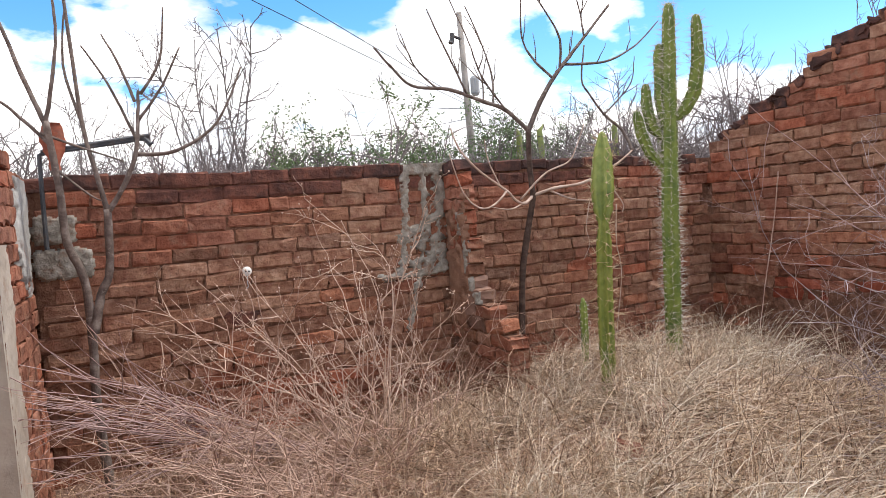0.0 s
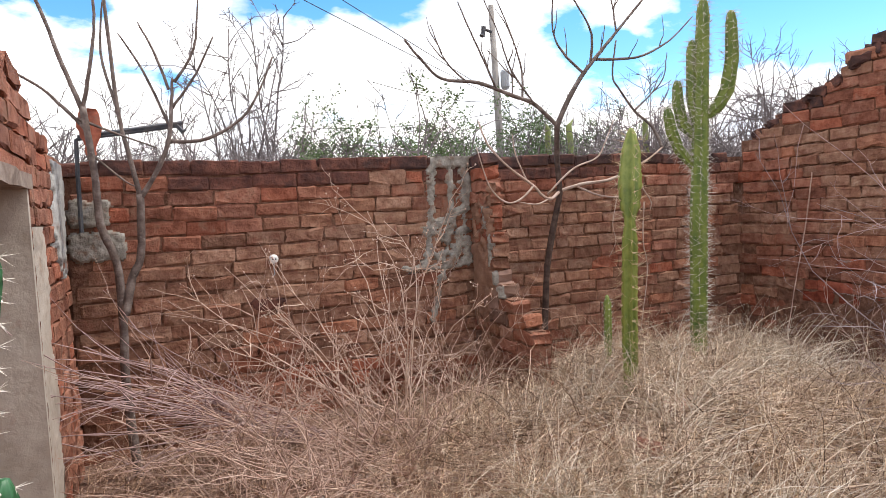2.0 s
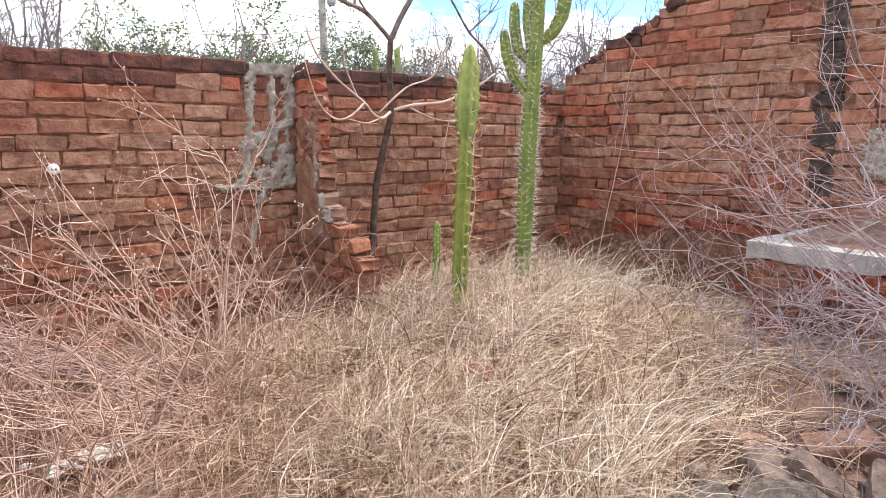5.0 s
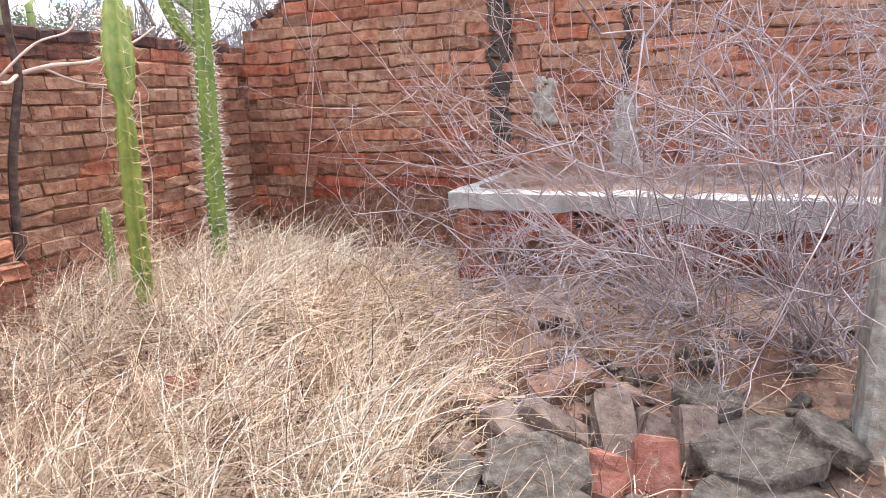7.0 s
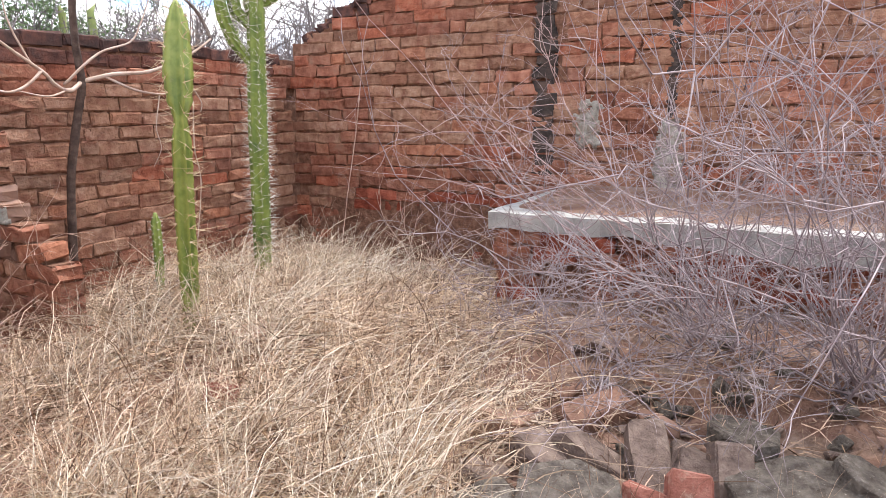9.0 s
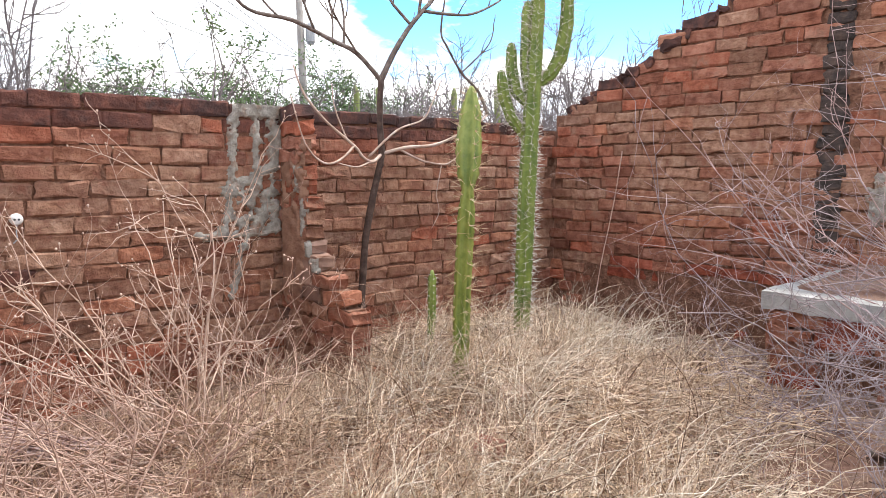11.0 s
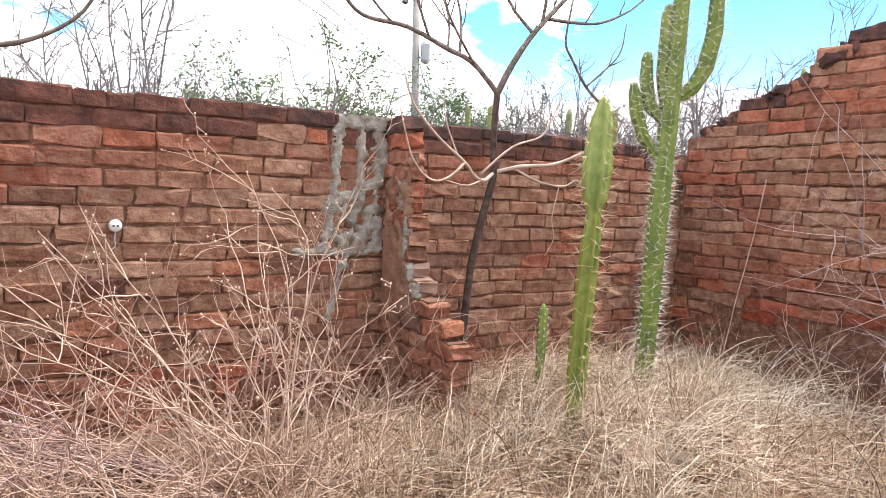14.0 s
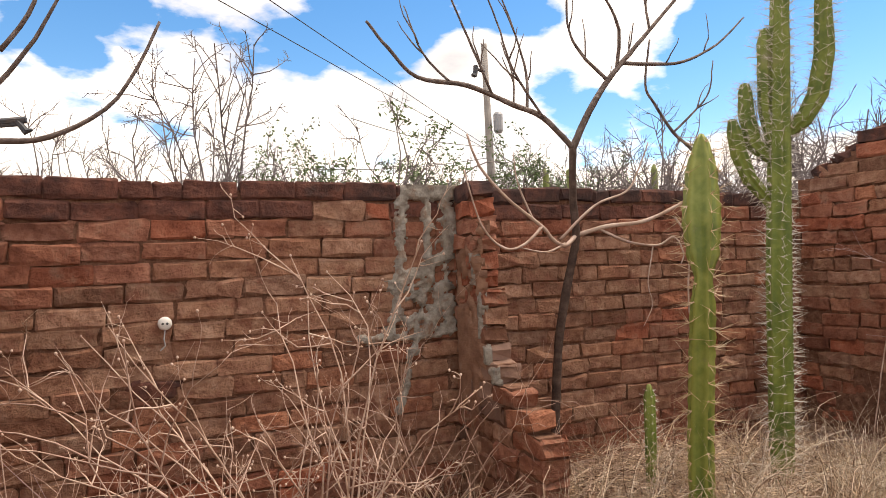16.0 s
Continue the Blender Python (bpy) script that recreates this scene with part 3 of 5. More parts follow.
patch("cement_patch", wall_east, M_CEMENT, east_face, lambda u, v: 0.4 - 8 * max(0, abs(u - 1.1) - 0.035) - 5 * max(0, abs(v - 1.13) - 0.22), 0.95, 1.25, 0.82, 1.46, 0.016, 0.012, 9, "grey cement block")
patch("cement_patch", wall_east, M_CEMENT, east_face, lambda u, v: 0.2 - 7 * max(0, abs(u - 1.63) - 0.05) - 5 * max(0, abs(v - 1.4) - 0.12), 1.45, 1.8, 1.15, 1.68, 0.008, 0.012, 19, "grey cement smear")
# the crack is a thin dark skin: shade of its depth painted on
patch("soot_patch", wall_east, M_SOOT_CRACK, east_face, lambda u, v: 0.2 - 9 * max(0, abs(u - 1.1 - 0.02 * ni(v * 6)) - 0.008) - 3 * max(0, abs(v - 1.95) - 0.45), 0.98, 1.22, 1.44, 2.5, 0.004, 0.01, 11, "open crack painted dark")


def west_face(u, v, h):
    return (W_X + 0.004 + h, u, v)


patch("plaster_patch", wall_west, M_PLASTER, west_face, lambda u, v: 0.35 - 6 * max(0, u - 3.1 - 0.14 * ni(v * 4)), 2.83, 3.35, 0.2, 1.6, 0.017, 0.016, 12, "flaking beige plaster")
patch("plaster_patch", wall_west, M_CEMENT_PALE, west_face, lambda u, v: 0.35 - 3.5 * max(0, abs(u - 3.9 - 0.1 * ni(v * 3)) - 0.12) - 2 * max(0, 1.55 - v), 3.6, 4.17, 1.3, 1.93, 0.008, 0.016, 13, "flaking pale plaster")
door_jamb = Shell()
door_jamb.box(W_X - 0.165, 2.79, 0.05, W_X + 0.02, 2.826, 1.735)
for v in door_jamb.v:
    v += Vector((0.006 * ni(v.x * 9, v.z * 3), 0.006 * ni(v.z * 4, 3), 0))
part("door_jamb", door_jamb, M_PLASTER, wall_west, "smooth plastered jamb")
lintel = Shell()
for k in range(9):
    y = 1.9 + k * 0.12
    lintel.v += [Vector((W_X + 0.03 + 0.012 * ni(y * 5, a), y, z + 0.012 * ni(y * 4, b))) for a, z, b in ((0, 1.735, 1), (2, 1.795, 3))] + [Vector((W_X - 0.17, y, z + 0.01 * ni(y * 4, b))) for z, b in ((1.795, 5), (1.735, 6))]
    if k:
        o = 4 * k
        lintel.f += [(o - 4 + i, o - 4 + (i + 1) % 4, o + (i + 1) % 4, o + i) for i in range(4)]
lintel.f += [(3, 2, 1, 0), (32, 33, 34, 35)]
part("lintel", lintel, M_WOOD, wall_west, "weathered wooden lintel")

# stub wall: broken cross wall with a stepped end
STUB = [(1.95, 3.98), (1.58, 3.96), (1.42, 3.9), (1.14, 3.86), (1.04, 3.78), (0.95, 3.64), (0.86, 3.5), (0.77, 3.42), (-1, 3.36)]


def stub_end(z):
    for (za, ya), (zb, yb) in zip(STUB, STUB[1:]):
        if za >= z > zb:
            return ya
    return STUB[0][1]


S_X = 1.94
stub_boxes = []
for k in range(21):
    z = 0.06 + k * COURSE
    stub_boxes.append((S_X + 0.012, stub_end(z + 0.045) + 0.03, z - 0.0003 * k, S_X + 0.125, N_Y + 0.012, z + COURSE - 0.0003 * k))
wall_stub = core("wall_stub", stub_boxes, "broken stub of a cross wall stepping down in loose bricks")
r = random.Random(21)
STUB_SHAPES = [brick_shape(300 + k, (0.2, 0.137, 0.078), 0.016) for k in range(8)]
STUB_MESH = {}
for k in range(21):
    z = 0.06 + (k + 0.5) * COURSE
    y = stub_end(z) + r.uniform(-0.015, 0.015)
    first = True
    while y < N_Y - 0.05:
        ln = min(r.uniform(0.17, 0.25), N_Y - y)
        mat = M_BRICK_DARK if z > 1.84 else M_BRICK_RED if first and z < 1.2 and r.random() < 0.12 else (M_BRICK if z > 1.3 or r.random() < 0.3 else (M_BRICK_TAN if r.random() < 0.5 else M_MUD))
        q = (r.randrange(8), mat.name)
        if q not in STUB_MESH:
            STUB_MESH[q] = brick_mesh("brick", STUB_SHAPES[q[0]], mat)
        ob = new("brick", STUB_MESH[q])
        ob.parent = wall_stub
        ob.matrix_basis = pose(S_X + 0.068 + r.uniform(-0.006, 0.006), y + ln / 2, z + r.uniform(-0.004, 0.004), r.uniform(-2, 2), r.uniform(-2, 2), 90 + r.uniform(-2, 2)) @ Matrix.Diagonal((ln / 0.2 * 0.96, 1, 1.02, 1))
        y += ln + 0.006
        first = False
patch("mud_skin", wall_stub, M_MUD_SKIN, lambda u, v, h: (S_X - h, u, v), lambda u, v: 0.16 - 0.5 * max(0, v - 1.2) + 0.35 * ni(u * 5, v * 5, 41) - 4 * max(0, 3.98 - u + 0.1 * (1 - v)), 3.7, 4.18, 0.2, 1.75, 0.012, 0.02, 14, "smooth mud coating")
patch("mortar_edge", wall_stub, M_CEMENT, lambda u, v, h: (S_X - h, u, v), lambda u, v: 0.25 - 10 * abs(u - stub_end(v) - 0.03) - 3 * max(0, abs(v - 1.25) - 0.3), 3.7, 4.1, 0.9, 1.6, 0.008, 0.012, 15, "pale mortar on the broken edge")

# ---- bench along the east wall ----
bench = thing("masonry_bench", (4.0, 0.9, 0.4), "low masonry counter, pale cement slab over crumbling red bricks", "counter")
slab = Shell()
B_Y0, B_Y1, B_X = -0.7, 1.86, 3.47
ny, nx = 60, 14
for side, z in ((0, 0.94), (1, 0.85)):
    for j in range(ny + 1):
        for i in range(nx + 1):
            y, x = B_Y0 + (B_Y1 - B_Y0) * j / ny, B_X + (E_X - 0.004 - B_X) * i / nx
            edge = 0.012 * ni(y * 6, z * 3) if i == 0 else 0
            low = -0.05 * ease(1.2, 0.2, y) + 0.03 * ni(y * 5, 4) if side and i == 0 else 0
            slab.v.append(Vector((x + edge, y + (0.012 * ni(x * 6) if j == ny else 0), z + 0.008 * ni(x * 4, y * 4) + low)))
R = nx + 1
H = (ny + 1) * R
for j in range(ny):
    for i in range(nx):
        a = j * R + i
        slab.f += [(a, a + 1, a + R + 1, a + R), (H + a, H + a + R, H + a + R + 1, H + a + 1)]
    slab.f += [(j * R, (j + 1) * R, H + (j + 1) * R, H + j * R), (j * R + nx, H + j * R + nx, H + (j + 1) * R + nx, (j + 1) * R + nx)]
for i in range(nx):
    slab.f += [(i, H + i, H + i + 1, i + 1), (ny * R + i, ny * R + i + 1, H + ny * R + i + 1, H + ny * R + i)]
part("slab", slab, M_CEMENT_PALE, bench, "pale cement slab")
dirt = Shell()
for j in range(40):
    for i in range(9):
        y, x = B_Y0 + 0.05 + (B_Y1 - B_Y0 - 0.1) * j / 39, B_X + 0.14 + (E_X - 0.01 - B_X - 0.14) * i / 8
        lift = 0.95 + 0.04 * ease(3.8, 4.6, x) + 0.014 * ni(x * 8, y * 8)
        dirt.v.append(Vector((x, y, lift if 0 < i and 0 < j < 39 else 0.935)))
dirt.f = [(j * 9 + i, j * 9 + i + 1, j * 9 + i + 10, j * 9 + i + 9) for j in range(39) for i in range(8)]
part("dirt_layer", dirt, M_SOIL, bench, "reddish dirt and rubble on top", True)
fill = Shell()
fill.box(B_X + 0.1, B_Y0 + 0.02, 0.2, E_X - 0.004, B_Y1 - 0.06, 0.846)
part("core", fill, M_MORTAR, bench)
r = random.Random(5)
for k in range(7):
    z = 0.805 - k * 0.082
    y = B_Y1 - 0.03 + r.uniform(-0.05, 0)
    while y > B_Y0:
        ln = r.uniform(0.19, 0.26)
        if k < 2 or r.random() < 0.86:
            mat = M_BRICK_RED if r.random() < 0.55 else M_BRICK
            ob = new("brick", shared("chew", r.randrange(6), mat))
            ob.parent = bench
            ob.matrix_basis = Matrix.Translation(-ORIGIN[bench]) @ pose(B_X + 0.075 + 0.012 * k * (k % 2) + r.uniform(-0.02, 0.02), y - ln / 2, z, r.uniform(-3, 3), r.uniform(-3, 3), 90 + r.uniform(-5, 5)) @ Matrix.Diagonal((ln / 0.245, 1, 1, 1))
        y -= ln + r.uniform(0.008, 0.03)
end = Shell()
for k in range(7):
    end.add(*brick_shape(400 + k, (0.24, 0.12, 0.074), 0.012), pose(B_X + 0.17 + 0.03 * (k % 2), B_Y1 - 0.08, 0.805 - k * 0.082, r.uniform(-3, 3), r.uniform(-3, 3), r.uniform(-5, 5)))
    end.add(*brick_shape(420 + k, (0.24, 0.12, 0.074), 0.012), pose(B_X + 0.45 + 0.03 * (k % 2), B_Y1 - 0.08, 0.805 - k * 0.082, r.uniform(-3, 3), r.uniform(-3, 3), r.uniform(-5, 5)))
part("brick_end", end, M_BRICK_JOINED, bench)

# ---- plants: branch builder ----


def wander(r, start, way, length, steps, bend, lift=0.0):
    """A crooked line of points from start."""
    p, d, pts = Vector(start), Vector(way).normalized(), [Vector(start)]
    for _ in range(steps):
        d = (d + Vector((r.gauss(0, bend), r.gauss(0, bend), r.gauss(0, bend) + lift))).normalized()
        p = p + d * (length / steps)
        pts.append(p.copy())
    return pts


def sprout(r, shell, pts, rad, depth, count, ratio, spreadv, bend, lift, sides=4, tips=None, lo=0.25):
    """Side twigs along a line, in turn with twigs of their own."""
    total = sum((b - a).length for a, b in zip(pts, pts[1:]))
    for _ in range(count):
        f = r.uniform(lo, 1.0) * (len(pts) - 1.001)
        k = int(f)
        at = pts[k].lerp(pts[k + 1], f - k)
        d = (pts[k + 1] - pts[k]).normalized()
        d = (d + Vector((r.gauss(0, spreadv), r.gauss(0, spreadv), r.gauss(0, spreadv)))).normalized()
        ln = total * ratio * r.uniform(0.5, 1.2)
        sub = wander(r, at, d, ln, 5, bend, lift)
        r0 = rad * 0.55
        shell.tube(sub, [r0 * (1 - 0.75 * i / 5) for i in range(6)], sides, False)
        if tips is not None:
            tips.append(sub[-1])
        if depth > 1:
            sprout(r, shell, sub, r0, depth - 1, max(2, int(count * 0.6)), ratio, spreadv, bend, lift, sides, tips, lo)


def limb(shell, pts, r0, r1, sides=7):
    """A smooth tapered limb through a few points."""
    fine = []
    pts = [Vector(p) for p in pts]
    for k in range(len(pts) - 1):
        a, b = pts[max(k - 1, 0)], pts[min(k + 2, len(pts) - 1)]
        for s in range(5):
            t = s / 5
            p, q = pts[k], pts[k + 1]
            m0, m1 = (q - a) / 2, (b - p) / 2
            fine.append((2 * t ** 3 - 3 * t ** 2 + 1) * p + (t ** 3 - 2 * t ** 2 + t) * m0 + (-2 * t ** 3 + 3 * t ** 2) * q + (t ** 3 - t ** 2) * m1)
    fine.append(pts[-1])
    n = len(fine) - 1
    shell.tube([p + Vector((0.004 * ni(p.z * 20, 1), 0.004 * ni(p.z * 20, 5), 0)) for p in fine], [(r0 + (r1 - r0) * i / n) * (1 + 0.12 * ni(i * 1.7, r0 * 99)) for i in range(n + 1)], sides)
    return fine


# multi-stemmed bare tree in front of the long wall
left_tree = thing("bare_tree", (-0.36, 3.8, 0.2), "leafless grey multi-stemmed tree growing before the brick wall", "tree")
y = 3.8
s = Shell()
limb(s, [(-0.33, y, 0.15), (-0.36, y, 0.72), (-0.35, y, 1.07), (-0.36, y, 1.38), (-0.42, y, 1.58), (-0.43, y, 1.87), (-0.46, y, 2.2)], 0.026, 0.017)
part("trunk", s, M_BARK, left_tree, smooth=True)
s = Shell()
limb(s, [(-0.34, y - 0.02, 1.1), (-0.29, y, 1.3), (-0.24, y, 1.42), (-0.22, y, 1.74)], 0.024, 0.02)
part("trunk", s, M_BARK, left_tree, smooth=True)
for pts, r0 in [
    ([(-0.46, y, 2.18), (-0.54, y + 0.03, 2.42), (-0.62, y + 0.05, 2.7), (-0.72, y + 0.05, 2.95)], 0.014),
    ([(-0.46, y, 2.18), (-0.4, y - 0.04, 2.45), (-0.37, y - 0.06, 2.66), (-0.38, y - 0.06, 2.9)], 0.012),
    ([(-0.45, y, 2.08), (-0.55, y + 0.02, 2.2), (-0.66, y + 0.02, 2.31), (-0.85, y, 2.42)], 0.011),
    ([(-0.22, y, 1.72), (-0.26, y + 0.02, 1.95), (-0.3, y + 0.04, 2.2), (-0.32, y + 0.05, 2.72), (-0.34, y + 0.05, 3.05)], 0.015),
    ([(-0.3, y + 0.04, 2.2), (-0.36, y + 0.08, 2.5), (-0.32, y + 0.1, 2.85)], 0.009),
    ([(-0.22, y, 1.72), (-0.12, y - 0.02, 1.88), (-0.06, y - 0.02, 2.03), (-0.03, y, 2.24), (-0.02, y, 2.36)], 0.017),
    ([(-0.04, y, 2.3), (-0.1, y + 0.02, 2.5), (-0.17, y + 0.04, 2.66)], 0.009),
    ([(-0.03, y, 2.2), (0.1, y - 0.04, 2.38), (0.2, y - 0.06, 2.58)], 0.01),
    ([(-0.06, y, 2.02), (0.14, y - 0.06, 2.03), (0.36, y - 0.08, 2.18), (0.51, y - 0.08, 2.48)], 0.012),
    ([(-0.05, y, 2.1), (-0.16, y + 0.04, 2.4), (-0.27, y + 0.06, 2.6)], 0.009),
    ([(-0.01, y, 2.34), (0.1, y - 0.02, 2.52), (0.14, y - 0.02, 2.8)], 0.01),
    ([(-0.43, y, 1.95), (-0.3, y - 0.05, 1.82), (-0.24, y - 0.06, 1.78)], 0.007),
    ([(-0.49, y, 2.14), (-0.3, y + 0.02, 2.06), (-0.12, y + 0.03, 1.99)], 0.008)]:
    s = Shell()
    limb(s, pts, r0, r0 * 0.42, 6)
    part("branch", s, M_BARK, left_tree, smooth=True)

# bare tree by the stub wall, with pale drooping boughs
def grown(p):
    """The tree's growth about a point, which sets it close to the wall."""
    c = Vector((-0.2, -0.1, 1.59))
    return c + (Vector(p) - c) * 1.07


right_tree = thing("bare_tree", (2.42, 3.96, 0.25), "leafless tree with a dark trunk and pale drooping lower boughs", "tree")
y = 3.69
s = Shell()
limb(s, [grown(p) for p in ((2.18, y, 0.25), (2.21, y, 0.74), (2.25, y, 1.16), (2.33, y, 1.5), (2.37, y, 1.65), (2.36, y, 1.85), (2.37, y, 2.11))], 0.026, 0.02)
part("trunk", s, M_BARK_DARK, right_tree, "dark trunk with pale flecks", True)
for pts, r0, pale in [
    ([(2.37, y, 2.1), (2.2, y, 2.24), (2.05, y + 0.03, 2.3), (1.81, y + 0.05, 2.38), (1.56, y + 0.06, 2.4), (1.42, y + 0.06, 2.52), (1.32, y + 0.06, 2.63)], 0.017, 0),
    ([(2.37, y, 2.1), (2.46, y - 0.02, 2.28), (2.58, y - 0.03, 2.45), (2.72, y - 0.04, 2.6), (2.88, y - 0.04, 2.76), (3.1, y - 0.04, 2.98)], 0.021, 0),
    ([(2.58, y - 0.03, 2.45), (2.46, y + 0.03, 2.6), (2.4, y + 0.05, 2.75), (2.42, y + 0.06, 3.02)], 0.011, 0),
    ([(2.64, y - 0.03, 2.51), (2.62, y - 0.08, 2.7), (2.52, y - 0.1, 2.85), (2.38, y - 0.1, 3.02)], 0.011, 0),
    ([(2.68, y - 0.03, 2.55), (2.85, y - 0.07, 2.55), (3.05, y - 0.08, 2.58), (3.3, y - 0.08, 2.7), (3.52, y - 0.08, 2.88)], 0.012, 0),
    ([(2.86, y - 0.04, 2.74), (2.87, y, 2.92), (2.84, y + 0.02, 3.1)], 0.009, 0),
    ([(2.5, y - 0.02, 2.34), (2.6, y + 0.06, 2.42), (2.8, y + 0.08, 2.62), (2.86, y + 0.08, 2.82)], 0.008, 0),
    ([(2.05, y + 0.03, 2.3), (2.07, y + 0.06, 2.45), (2.02, y + 0.08, 2.62)], 0.007, 0),
    ([(1.94, y + 0.04, 2.34), (1.84, y, 2.5), (1.72, y - 0.02, 2.72), (1.66, y - 0.02, 2.86)], 0.009, 0),
    ([(2.12, y + 0.02, 2.28), (2.16, y + 0.08, 2.48), (2.1, y + 0.1, 2.72), (2.0, y + 0.1, 2.94)], 0.009, 0),
    ([(1.72, y + 0.05, 2.39), (1.6, y + 0.08, 2.52), (1.52, y + 0.1, 2.74)], 0.007, 0),
    ([(2.22, y, 2.22), (2.0, y - 0.06, 2.44), (1.92, y - 0.06, 2.66), (1.8, y - 0.06, 2.92)], 0.008, 0),
    ([(3.14, y - 0.15, 1.93), (3.1, y - 0.1, 2.08), (2.98, y - 0.06, 2.2), (2.86, y - 0.06, 2.34), (2.8, y - 0.06, 2.44), (2.84, y - 0.06, 2.68)], 0.013, 0),
    ([(2.98, y - 0.06, 2.2), (3.14, y - 0.05, 2.32), (3.26, y - 0.05, 2.44), (3.3, y - 0.05, 2.62)], 0.008, 0),
    ([(2.37, y, 1.66), (2.26, y - 0.06, 1.61), (2.16, y - 0.1, 1.64), (2.09, y - 0.12, 1.7), (1.89, y - 0.16, 1.82), (1.74, y - 0.18, 1.96), (1.68, y - 0.18, 2.1)], 0.013, 1),
    ([(2.09, y - 0.12, 1.7), (1.98, y - 0.15, 1.62), (1.86, y - 0.17, 1.6), (1.73, y - 0.2, 1.7), (1.64, y - 0.22, 1.94)], 0.009, 1),
    ([(2.26, y - 0.06, 1.62), (2.1, y - 0.14, 1.58), (1.94, y - 0.18, 1.6)], 0.007, 1),
    ([(2.37, y, 1.66), (2.5, y - 0.08, 1.7), (2.68, y - 0.14, 1.72), (2.85, y - 0.18, 1.79), (3.0, y - 0.18, 1.86), (3.14, y - 0.15, 1.935)], 0.014, 1),
    ([(2.46, y - 0.06, 1.69), (2.6, y - 0.12, 1.62), (2.76, y - 0.15, 1.6), (2.86, y - 0.16, 1.64), (2.9, y - 0.18, 1.56), (2.88, y - 0.18, 1.5)], 0.008, 1),
    ([(2.86, y - 0.17, 1.74), (2.92, y - 0.2, 1.64), (2.98, y - 0.2, 1.56), (2.97, y - 0.2, 1.5)], 0.007, 1),
    ([(2.22, y - 0.08, 1.64), (2.4, y - 0.12, 1.8), (2.58, y - 0.14, 1.87), (2.66, y - 0.14, 1.98), (2.73, y - 0.14, 2.12)], 0.008, 1),
    ([(2.05, y - 0.12, 1.72), (1.98, y - 0.1, 1.9), (1.96, y - 0.1, 2.04)], 0.006, 1),
    ([(2.92, y - 0.2, 1.56), (2.9, y - 0.2, 1.3), (2.93, y - 0.2, 1.1), (2.88, y - 0.2, 0.8), (2.84, y - 0.2, 0.6)], 0.005, 1),
    ([(2.74, y - 0.14, 1.6), (2.68, y - 0.16, 1.42), (2.7, y - 0.16, 1.3), (2.64, y - 0.16, 1.2)], 0.004, 1)]:
    s = Shell()
    fine = limb(s, [grown(p) for p in pts], r0, r0 * 0.4, 6)
    if not pale and r0 < 0.0125:
        rr = random.Random(int(1000 * (pts[-1][0] + pts[-1][2])))
        for _ in range(2):
            k = rr.randrange(4, len(fine) - 3)
            d = (fine[k + 1] - fine[k]).normalized() + Vector((rr.uniform(-0.9, 0.9), rr.uniform(-0.5, 0.5), rr.uniform(0.1, 0.7)))
            w = wander(rr, fine[k], d, rr.uniform(0.12, 0.3), 5, 0.15, 0.1)
            s.tube(w, [0.005 - 0.0006 * i for i in range(6)], 5)
    part("branch", s, M_BARK_PALE if pale else M_BARK, right_tree, "pale drooping bough" if pale else "", True)

# ---- cacti ----


